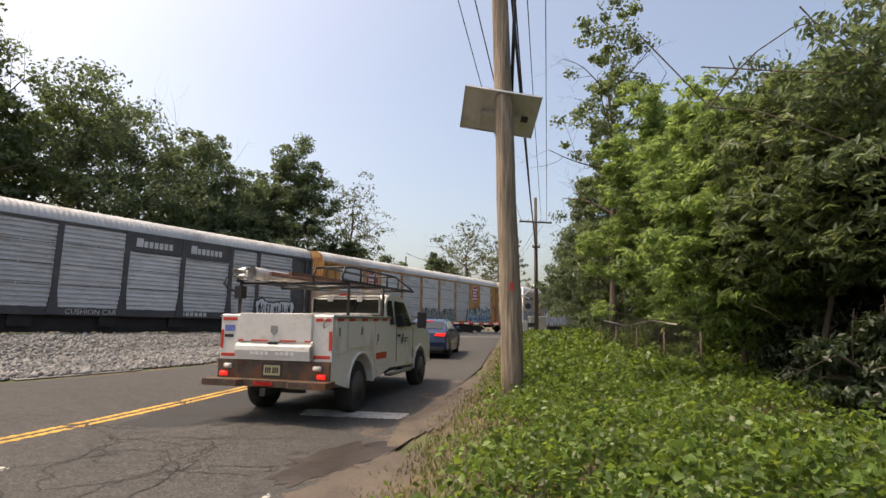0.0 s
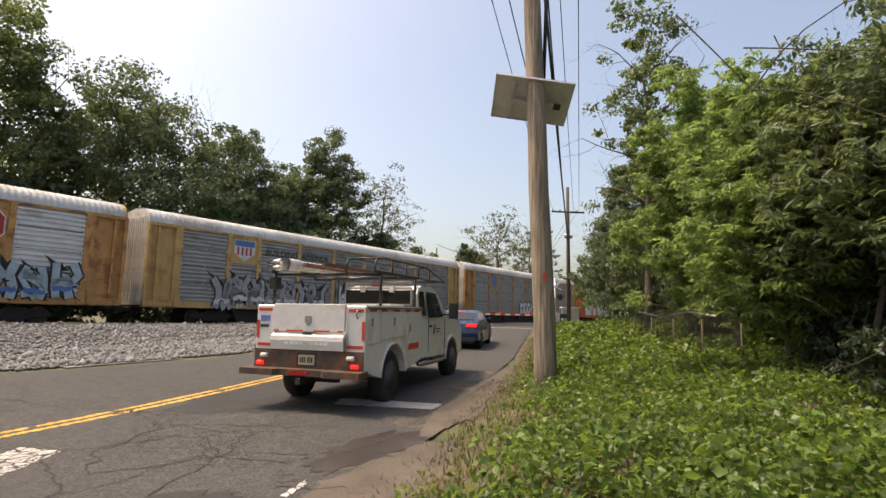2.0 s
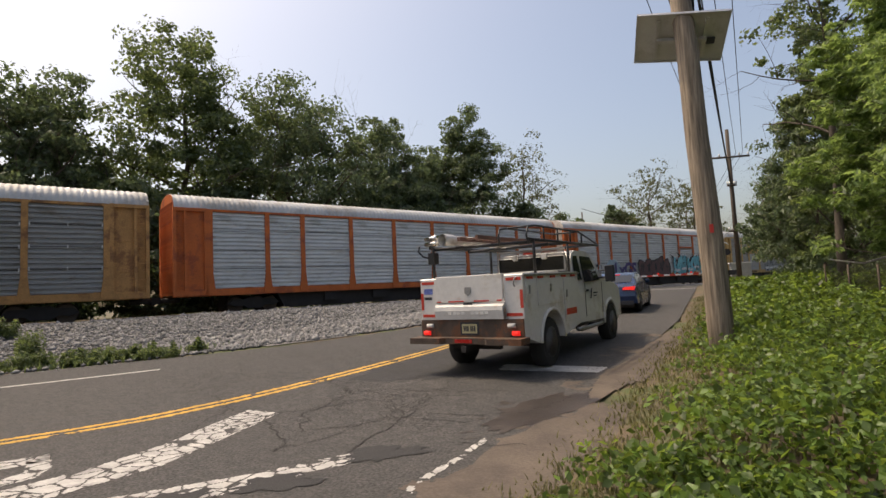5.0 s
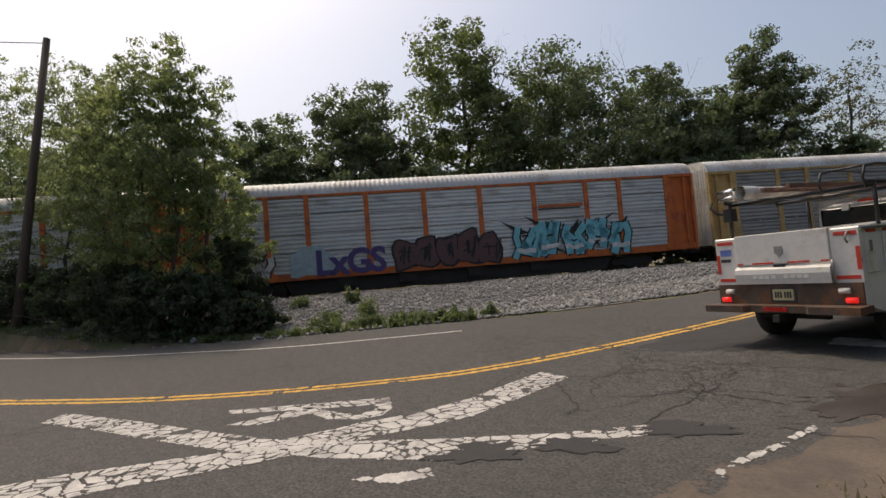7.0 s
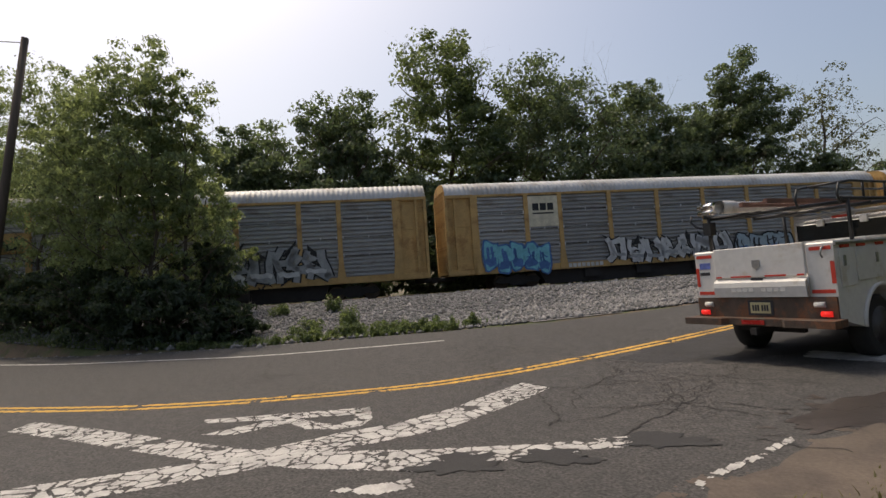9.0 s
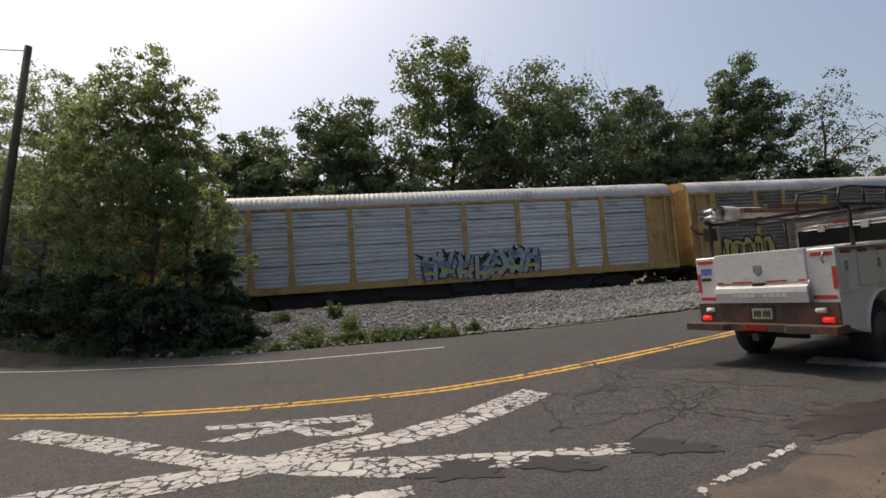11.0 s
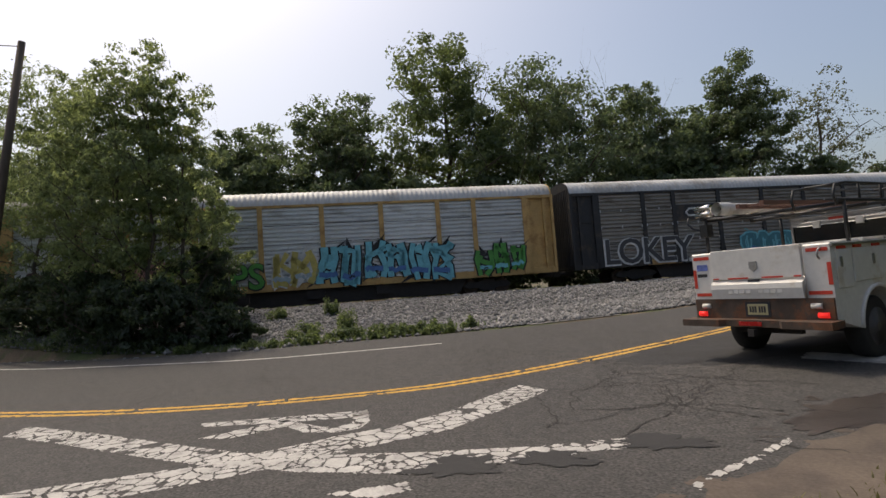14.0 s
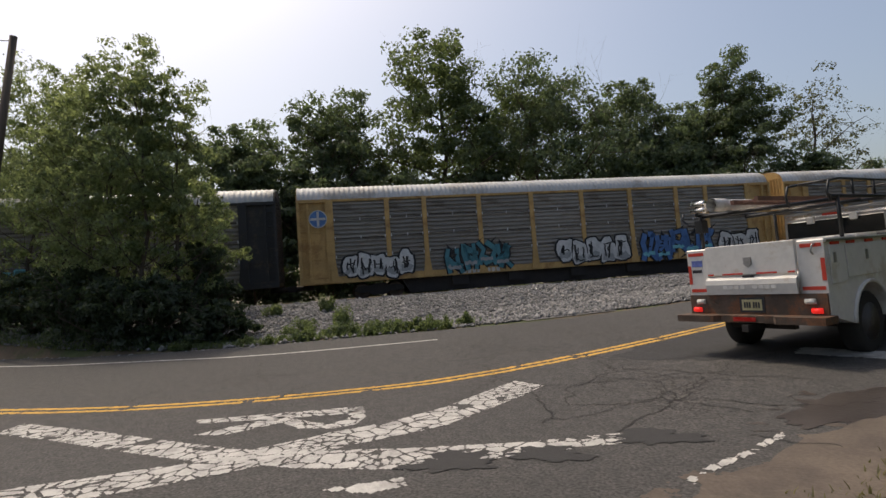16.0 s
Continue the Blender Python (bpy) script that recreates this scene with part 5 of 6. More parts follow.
X1 = [(-9.89, 0.94), (-8.09, 1.54), (-6.65, 1.95), (-5.73, 2.26), (-5.21, 2.49), (-4.67, 2.92), (-4.14, 3.33), (-3.36, 4.05), (-2.83, 4.68), (-2.64, 4.46), (-3.25, 3.66), (-3.77, 2.87), (-4.78, 2.26), (-5.38, 2.05), (-5.82, 1.79), (-6.87, 1.44), (-8.35, 1.00), (-9.51, 0.60)]
X2 = [(-6.87, -0.52), (-6.47, 0.54), (-6.12, 1.13), (-5.83, 1.69), (-5.63, 2.21), (-5.42, 3.14), (-5.18, 3.75), (-5.11, 4.59), (-5.24, 5.48), (-5.25, 6.18), (-4.68, 6.08), (-4.58, 5.04), (-4.51, 3.99), (-4.69, 3.36), (-4.89, 2.80), (-5.04, 2.17), (-5.28, 1.51), (-5.52, 1.01), (-5.94, -0.18)]
tagged(new("cross_marking", chips("cross_marking", [X1], M["white_line"], 0.005, 0.02, 0.95, 11, 0.14)), "large cracked white arm of a painted cross", "road marking", kind="structure")
tagged(new("cross_marking", chips("cross_marking", [X2], M["white_line"], 0.0065, 0.02, 0.98, 12, 0.14)), "large cracked white arm of a painted cross", "road marking", kind="structure")
RL = [[(-7.60, 2.46), (-6.40, 3.77), (-6.15, 4.08), (-5.89, 3.90), (-6.11, 3.58), (-7.34, 2.41)], [(-6.20, 3.88), (-6.15, 4.08), (-5.65, 3.76), (-5.46, 3.47), (-5.56, 3.23), (-5.76, 3.32), (-5.76, 3.58)], [(-6.84, 2.15), (-6.80, 2.44), (-6.68, 3.19), (-6.08, 3.24), (-5.76, 3.32), (-5.56, 3.23), (-5.92, 3.01), (-6.38, 3.03), (-6.47, 2.38)]]
tagged(new("letter_marking", chips("letter_marking", RL, M["white_line"], 0.005, 0.02, 0.95, 13, 0.14)), "cracked white letter R painted on the asphalt", "road marking", kind="structure")
RL2 = [[(-4.06, 2.15), (-3.71, 2.72), (-3.56, 2.61), (-3.68, 2.34)]]
tagged(new("letter_marking", chips("letter_marking", RL2, M["white_line"], 0.005, 0.026, 0.7, 14, 0.2)), "worn white letter R painted beside the cross", "road marking", kind="structure")
tagged(new("stop_line", chips("stop_line", [[(-2.4, 9.85), (-0.55, 9.55), (-0.68, 9.05), (-2.4, 9.25)]], M["white_line"], 0.005, 0.035, 1.2, 15, 0)), "worn white stop line painted across the lane", "road marking", kind="structure")
tagged(new("stop_line", chips("stop_line", [[(0.9, 41.2), (4.4, 40.6), (4.3, 39.9), (0.8, 40.4)]], M["white_line"], 0.006, 0.05, 1.3, 16, 0)), "white stop line before the rail crossing", "road marking", kind="structure")
tagged(new("edge_dashes", chips("edge_dashes", [[(-1.90, 3.74), (-1.90, 4.10), (-1.75, 4.77), (-1.66, 5.41), (-1.60, 5.34), (-1.69, 4.70), (-1.84, 4.04), (-1.83, 3.76)]], M["white_line"], 0.006, 0.018, 0.08, 17, 0.1)), "broken white remains of the edge line by the dirt", "road marking", kind="structure")


def blob_sheet(name, cx, cy, rx, ry, turn, material, lift, seed, ragged=0.2, label=""):
    rng = np.random.default_rng(int(abs(seed) * 100))
    n, rings = 72, 6
    a = np.linspace(0, 2 * np.pi, n, endpoint=False)
    ph = rng.uniform(0, 6, 5)
    r = 1 + ragged * (np.sin(2 * a + ph[0]) * 0.5 + np.sin(3 * a + ph[1]) * 0.4 + np.sin(7 * a + ph[2]) * 0.3 + np.sin(13 * a + ph[3]) * 0.2 + rng.normal(size=n) * 0.15)
    v = [(cx, cy)]
    c, s = math.cos(radians(turn)), math.sin(radians(turn))
    for k in range(1, rings + 1):
        x, y = np.cos(a) * r * rx * k / rings, np.sin(a) * r * ry * k / rings
        v += list(zip(cx + x * c - y * s, cy + x * s + y * c))
    v = np.array(v)
    f = [(0, 1 + i, 1 + (i + 1) % n) for i in range(n)]
    f = [t for t in f]
    for k in range(rings - 1):
        o = 1 + k * n
        for i in range(n):
            j = (i + 1) % n
            f += [(o + i, o + n + i, o + n + j), (o + i, o + n + j, o + j)]
    z = road_height(v[:, 0], v[:, 1]) + lift
    ob = new(name, raw_mesh(name, np.c_[v, z], np.array(f), material))
    return tagged(ob, label, "road patch", kind="structure")


blob_sheet("asphalt_patch", -3.62, 3.22, 0.42, 0.2, 42, M["patch"], 0.0075, 1, 0.5, "dark asphalt patch over worn paint")
blob_sheet("asphalt_patch", -3.05, 3.82, 0.36, 0.17, 40, M["patch"], 0.0075, 2, 0.5, "dark asphalt patch over worn paint")
blob_sheet("asphalt_patch", -2.5, 4.75, 0.42, 0.2, 48, M["patch"], 0.0075, 3, 0.5, "dark asphalt patch over worn paint")
blob_sheet("dirt_patch", -1.0, 4.6, 2.4, 0.62, 74, M["dirt"], 0.004, 4, 0.22, "reddish brown dirt washed over the road edge")
blob_sheet("dirt_patch", -1.2, 6.7, 1.0, 0.36, 72, M["dirt_dark"], 0.007, 5, 0.3, "damp dark dirt in a hollow at the road edge")
def dirt_fringe(cx, cy, rx, ry, turn, material, wear, seed):
    """Loose dirt thinning out onto the asphalt round a patch."""
    c, s = math.cos(radians(turn)), math.sin(radians(turn))
    out = [(cx + rx * math.cos(a) * c - ry * math.sin(a) * s, cy + rx * math.cos(a) * s + ry * math.sin(a) * c) for a in (k * math.pi / 18 for k in range(36))]
    tagged(new("dirt_patch", chips("dirt_patch", [out], material, 0.0035, 0.022, wear, seed, 0)), "loose brown dirt thinning out over the asphalt", "road patch", kind="structure")


dirt_fringe(-1.05, 4.6, 2.6, 0.74, 74, M["dirt"], -0.35, 31)
dirt_fringe(-1.3, 6.7, 1.5, 0.6, 72, M["dirt_dark"], -0.4, 32)
dirt_fringe(0.0, 11.0, 4.2, 0.7, 77, M["dirt"], -0.4, 33)
blob_sheet("dirt_patch", 0.25, 11.0, 3.6, 0.4, 77, M["dirt"], 0.005, 6, 0.25, "brown dirt along the road edge")
blob_sheet("asphalt_patch", -3.2, 11.5, 3.4, 1.4, 70, M["patch"], 0.0025, 7, 0.15, "darker strip of asphalt under the vehicles")


def cracks():
    rng = np.random.default_rng(21)
    V, F = [], []

    def run(x, y, a, length, w, depth=0):
        pts, a0 = [(x, y)], a
        for _ in range(int(length / 0.08)):
            a0 += rng.normal() * 0.06
            a = a0 + rng.normal() * 0.5
            x, y = x + math.cos(a) * 0.08, y + math.sin(a) * 0.08
            pts.append((x, y))
            if depth < 2 and rng.random() < 0.05:
                run(x, y, a + rng.choice([-1, 1]) * rng.uniform(0.6, 1.5), length * 0.4, w * 0.7, depth + 1)
        p = np.array(pts)
        if len(p) < 3:
            return
        t = np.gradient(p, axis=0)
        t /= np.linalg.norm(t, axis=1, keepdims=True) + 1e-9
        nn = np.stack([-t[:, 1], t[:, 0]], -1) * (w * rng.uniform(0.35, 1.2, len(p)))[:, None]
        base = sum(len(v) for v in V)
        q = np.concatenate([p - nn, p + nn])
        V.append(q)
        m = len(p)
        i = np.arange(m - 1) + base
        F.append(np.stack([i, i + 1, i + m + 1, i + m], 1))

    for _ in range(26):
        x, y = rng.uniform(-9, -0.8), rng.uniform(4.5, 13)
        run(x, y, rng.uniform(0, 6.28), rng.uniform(0.8, 3.0), 0.008)
    for x, y, a, l in [(-8.3, 4.6, -0.9, 3.2), (-10.5, 3.0, -0.8, 3.4), (-6.7, 7.0, -0.4, 4.5), (-9.0, 9.2, -0.2, 5.5), (-5.2, 8.3, -0.9, 4), (-4.4, 7.4, 0.3, 3), (-3.4, 6.9, -1.2, 2.6), (-8.2, 12.2, -0.3, 4.2), (-5.8, 10, 0.2, 3), (-12, 5.5, -0.6, 3), (-5.0, 5.6, 0.9, 3.5), (-3.8, 5.4, 0.6, 3), (-9.2, 0.2, -1.0, 3)]:
        run(x, y, a, l, 0.012)
    v = np.concatenate(V)
    ok = (beyond(RIGHT_S, v[:, 0], v[:, 1]) < -0.1) & (beyond(LEFT_S, v[:, 0], v[:, 1]) > 0.1)
    f = np.concatenate(F)
    f = f[ok[f].all(1)]
    z = road_height(v[:, 0], v[:, 1]) + 0.007
    tagged(new("road_cracks", raw_mesh("road_cracks", np.c_[v, z], f, M["crack"])), "dark branching cracks in the old asphalt", "cracks", kind="stuff")


cracks()

# ---------------- poles, wires, crossing ----------------
M["pole_wood"] = mat("pole_wood", (0.25, 0.2, 0.15), 0.9, grit=1.3, vary=0.38, scale=1.5, fine=14, bump=0.7, stretch=(2.2, 2.2, 0.12), spot=(0.15, 0.12, 0.092), spot_amount=0.4, spot_scale=1.2, depth=0.02)
M["pole_dark"] = mat("pole_wood_dark", (0.09, 0.07, 0.055), 0.95, vary=0.3, scale=1.5, fine=14, bump=0.5, stretch=(2.2, 2.2, 0.12))
M["panel_back"] = mat("solar_panel_back", (0.5, 0.5, 0.49), 0.6, vary=0.08, bump=0.02, spot=(0.4, 0.39, 0.36), spot_amount=0.25)
M["cells"] = mat("solar_cells", (0.012, 0.016, 0.04), 0.15, vary=0.1, bump=0.0)
M["alu"] = mat("aluminium", (0.55, 0.55, 0.55), 0.4, 0.7, vary=0.1, bump=0.02)
M["wire"] = mat("black_wire", (0.015, 0.015, 0.016), 0.6, vary=0.1, bump=0.0)
M["gate_red"] = mat("gate_red", (0.5, 0.04, 0.03), 0.5, vary=0.15, bump=0.0)
M["gate_white"] = mat("gate_white", (0.75, 0.74, 0.72), 0.5, vary=0.1, bump=0.0)


def pole_with_panel():
    pl = empty("utility_pole", pose(1.31, 9.71, 0.0), "weathered brown wooden utility pole standing in weeds", "pole")
    top = Vector((-0.36, 0.04, 11.0))

    def shaft(bm):
        rng = np.random.default_rng(9)
        pts = [top * (i / 14) + Vector((rng.normal() * 0.006, rng.normal() * 0.006, 0)) for i in range(15)]
        tube(bm, pts, [0.205 - 0.0045 * i for i in range(15)], 22)
    s = one("shaft", pl, "pole_wood", shaft)
    one("tag", pl, "gate_red", boxes((-0.1, -0.04, -0.208, -0.198, 2.28, 2.42)), "small red metal tag")
    one("crossarm", pl, "pole_dark", boxes((-1.5, 1.1, -0.06, 0.06, 10.2, 10.32)))
    for x in (-1.4, -0.8, 0.5, 1.0):
        one("insulator", pl, "glass", lambda bm: tube(bm, [(x, 0, 10.32), (x, 0, 10.4), (x, 0, 10.46), (x, 0, 10.52)], [0.03, 0.07, 0.05, 0.02], 10))
    one("cable", pl, "wire", lambda bm: tube(bm, [(0.02, -0.12, 9.5), (0.0, -0.1, 7.6), (-0.02, 0.16, 6.2)], 0.035, 8), "thick black cable running down the pole")
    one("clamp", pl, "steel", boxes((-0.02, 0.1, -0.24, -0.14, 8.5, 8.56), (-0.02, 0.1, -0.24, -0.14, 8.1, 8.16)))
    sp = empty("solar_panel", pose(1.08, 10.02, 5.83) @ pose(0, 0, 0, -27, 8.5, 0), "solar panel with pale grey back bracketed to the pole", "solar panel")
    for x0, x1 in ((-0.74, -0.02), (0.0, 0.72)):
        one("backing", sp, "panel_back", boxes((x0, x1, -0.5, 0.5, -0.006, 0.006)))
        one("cells", sp, "cells", boxes((x0 + 0.02, x1 - 0.02, -0.48, 0.48, 0.007, 0.012)))
        one("frame", sp, "alu", boxes((x0, x1, -0.52, -0.49, -0.03, 0.015), (x0, x1, 0.49, 0.52, -0.03, 0.015), (x0 - 0.012, x0 + 0.012, -0.52, 0.52, -0.03, 0.015), (x1 - 0.012, x1 + 0.012, -0.52, 0.52, -0.03, 0.015)), "thin aluminium frame")
    one("bracket", sp, "alu", boxes((-0.4, 0.42, -0.04, 0.02, -0.12, -0.04), (-0.42, -0.36, -0.4, 0.4, -0.06, -0.02), (0.36, 0.42, -0.4, 0.4, -0.06, -0.02)), "aluminium mounting bracket")
    one("junction_box", sp, "ink", boxes((0.42, 0.56, -0.02, 0.1, -0.08, -0.03), bevel=0.01), "black junction box")


def plain_pole(x, y, h, dx, dy, label, r=0.15, arms=(), z0=None):
    z0 = float(ground_height(x, y)) - 0.1 if z0 is None else z0
    pl = empty("utility_pole", pose(x, y, z0), label, "pole")
    one("shaft", pl, "pole_dark", lambda bm: tube(bm, [(0, 0, 0), (dx / 2, dy / 2, h / 2), (dx, dy, h)], [r, r * 0.85, r * 0.7], 12))
    for z, w, a in arms:
        k = z / h
        c, s = math.cos(radians(a)) * w / 2, math.sin(radians(a)) * w / 2
        one("crossarm", pl, "pole_dark", lambda bm: tube(bm, [(dx * k - c, dy * k - s - 0.15, z), (dx * k + c, dy * k + s - 0.15, z)], 0.07, 6))
        for f in (-0.95, -0.5, 0.5, 0.95):
            one("insulator", pl, "alu", lambda bm: tube(bm, [(dx * k + c * f, dy * k + s * f - 0.15, z + 0.06), (dx * k + c * f, dy * k + s * f - 0.15, z + 0.26)], 0.05, 6))
    return pl


def wire(a, b, sag, r, label="thin overhead wire strung between poles"):
    a, b = Vector(a), Vector(b)
    bm = bmesh.new()
    tube(bm, [a.lerp(b, k / 16) - Vector((0, 0, sag * 4 * (k / 16) * (1 - k / 16))) for k in range(17)], r, 5)
    tagged(part("overhead_wire", bm, M["wire"]), label, "wire", "overhead wires")


pole_with_panel()
plain_pole(7.3, 41.4, 11.0, 0.0, 0.0, "dark wooden utility pole with crossarms by the crossing", 0.17, ((9.0, 2.6, 10), (7.0, 0.6, 10), (3.8, 0.9, 10)))
plain_pole(-27.0, 1.2, 12.7, 0.1, 1.5, "dark leaning wooden pole beside the roadside thicket", 0.19, z0=0.0)
plain_pole(-4.85, 69.2, 10.6, 0, 0, "thin grey pole far beyond the railway", 0.12)
plain_pole(9.6, 92, 11.4, 0, 0, "far wooden utility pole beyond the crossing", 0.16, ((9.2, 2.6, 10),))
for dx in (-1.4, 0.5, 1.0):
    wire((0.97 + dx, 9.75, 10.5), (7.3 + dx * 0.85, 41.3, 10.1), 0.35, 0.014)
    wire((7.3 + dx * 0.85, 41.3, 10.1), (9.6 + dx * 0.8, 92, 10.4), 0.6, 0.014)
wire((1.2, 9.85, 9.45), (7.25, 41.2, 8.1), 0.5, 0.04, "thick black overhead cable strung between poles")
wire((1.3, 9.8, 8.9), (7.25, 41.2, 7.4), 0.4, 0.02)
wire((0.1, 9.3, 9.6), (0.98, 9.9, 6.3), 0.0, 0.012, "thin guy wire running to the solar panel")
wire((-26.9, 2.65, 12.5), (-38, -14, 14.5), 0.3, 0.02)
wire((-4.85, 69.2, 11.0), (9.6, 92, 10.3), 0.8, 0.03)


def crossing_gate():
    g = empty("crossing_gate", pose(6.9, 45.6, 0.8), "lowered red and white crossing gate with signal lamps", "crossing gate")
    one("mast", g, "alu", lambda bm: tube(bm, [(0, 0, 0), (0, 0, 4.2)], 0.08, 10))
    one("motor_box", g, "alu", boxes((-0.35, 0.35, -0.3, 0.3, 0.5, 1.3), bevel=0.03))
    one("counterweight", g, "ink", boxes((0.3, 1.1, -0.15, 0.15, 0.85, 1.2), bevel=0.02))
    for s in (-1, 1):
        one("signal_lamp", g, "ink", lambda bm: tube(bm, [(s * 0.4, -0.1, 2.6), (s * 0.4, -0.2, 2.6)], 0.26, 16), "round black signal lamp hood")
        one("crossbuck", g, "gate_white", lambda bm: prism(bm, [(-0.6, 3.45 - s * 0.4), (-0.5, 3.3 - s * 0.4), (0.6, 3.55 + s * 0.4), (0.5, 3.7 + s * 0.4)], "y", -0.12 - 0.02 * s, -0.11 - 0.02 * s), "white crossbuck board")
    for i in range(14):
        one("arm_segment", g, "gate_red" if i % 2 else "gate_white", boxes((-0.4 - (i + 1) * 0.42, -0.4 - i * 0.42, -0.04, 0.04, 1.0, 1.13)))
    for x in (-2.2, -4.6):
        one("arm_lamp", g, "tail", lambda bm: tube(bm, [(x, -0.03, 1.2), (x, -0.08, 1.2)], 0.07, 10), "small lit red arm lamp")
    b = empty("relay_cabinet", pose(8.3, 46.5, 0.8), "small silver relay cabinet beside the crossing", "cabinet")
    one("housing", b, "alu", boxes((-0.7, 0.7, -0.4, 0.4, 0.2, 1.7), bevel=0.03))
    one("roof", b, "gate_white", boxes((-0.78, 0.78, -0.48, 0.48, 1.7, 1.78)))
    one("foot", b, "alu", boxes((-0.6, -0.5, -0.3, 0.3, 0, 0.2), (0.5, 0.6, -0.3, 0.3, 0, 0.2)))


def fence():
    f = empty("chain_link_fence", pose(0, 0, 0), "rusty chain-link fence overgrown with weeds", "fence")
    a, b = Vector((5.6, 19.0)), Vector((5.3, 11.0))
    n = 4
    for i in range(n + 1):
        p = a.lerp(b, i / n)
        z = float(ground_height(p.x, p.y))
        one("post", f, "pole_dark", lambda bm: tube(bm, [(p.x, p.y, z - 0.1), (p.x, p.y, z + 1.0)], 0.026, 8))

    def net(bm):
        L = (b - a).length
        for i in range(int(L / 0.09)):
            for dz in (1, -1):
                p = a.lerp(b, i * 0.09 / L)
                q = a.lerp(b, min(1, (i * 0.09 + 1.1) / L))
                z = float(0.75 + 0.002 * i)
                tube(bm, [(p.x, p.y, z + (0 if dz > 0 else 1.1)), (q.x, q.y, z + (1.1 if dz > 0 else 0))], 0.004, 3, False)
    one("top_rail", f, "steel", lambda bm: tube(bm, [(5.58, 18.4, 1.9), (5.52, 16.0, 1.72), (5.44, 14.0, 1.86), (5.36, 12.2, 1.74)], 0.024, 6), "bent grey top rail")
    one("mesh", f, "under", net)


crossing_gate()
fence()

# ---------------- boards, badges and graffiti on the cars ----------------
PX = []
_x = LEN / 2 - END
for _w in PANELS:
    PX.append((_x, _x - _w))
    _x -= _w
FACE = Matrix(((-1, 0, 0, 0), (0, 0, 1, 0), (0, 1, 0, 0), (0, 0, 0, 1)))   # a flat outline onto the near side


def paint(name, colour, rough=0.6):
    if name not in M:
        M[name] = mat(name, colour, rough, vary=0.2, scale=2.5, fine=14, bump=0.03)
    return M[name]


def flat(polys, y0, y1):
    """Thin sheets from outlines of (x, z) in a car's space."""
    bm = bmesh.new()
    for poly in polys:
        lo = [bm.verts.new((x, y0, z)) for x, z in poly]
        hi = [bm.verts.new((x, y1, z)) for x, z in poly]
        k = len(poly)
        for i in range(k):
            bm.faces.new((lo[i], lo[(i + 1) % k], hi[(i + 1) % k], hi[i]))
        bm.faces.new(lo[::-1])
        bm.faces.new(hi)
    return bm


def rect(x0, x1, z0, z1):
    return [(x0, z0), (x1, z0), (x1, z1), (x0, z1)]


Y0 = HALF + 0.0


def board(car, name, polys, material, lift=0.03, label=""):
    return part(name, flat(polys, Y0 - 0.01, Y0 + lift), material, car, label)


def words(car, text, x, z, size, material, lift, bold=0.0, shear=0.0, name="lettering", spacing=1.0, label=""):
    """Lettering on the near side, its left end at x."""
    cu = bpy.data.curves.new(name, "FONT")
    cu.body, cu.size, cu.offset, cu.shear, cu.extrude, cu.space_character = text, size, bold, shear, 0.004, spacing
    cu.resolution_u = 3
    tmp = bpy.data.objects.new(name, cu)
    me = bpy.data.meshes.new_from_object(tmp)
    bpy.data.objects.remove(tmp)
    me.materials.clear()
    me.materials.append(material)
    ob = new(name, me)
    ob.parent = car
    ob.matrix_basis = pose(x, Y0 + lift, z) @ FACE
    return tagged(ob, label)


def bubble(cx, cz, w, h, rng, k=18, grow=0.0):
    ph = rng.uniform(0, 6.28, 3)
    p = []
    for i in range(k):
        a = 2 * math.pi * i / k
        c, s = math.cos(a), math.sin(a)
        r = 1 + 0.12 * math.sin(3 * a + ph[0]) + 0.09 * math.sin(5 * a + ph[1])
        p.append((cx + math.copysign(abs(c) ** 0.6, c) * (w / 2 * r + grow), cz + math.copysign(abs(s) ** 0.6, s) * (h / 2 * r + grow)))
    return p


def stroke(pts, w):
    """A thick bent stroke as one outline."""
    p = np.array(pts, float)
    t = np.gradient(p, axis=0)
    t /= np.linalg.norm(t, axis=1, keepdims=True) + 1e-9
    nn = np.stack([-t[:, 1], t[:, 0]], -1) * w / 2
    return [tuple(q) for q in np.r_[p + nn, (p - nn)[::-1]]]


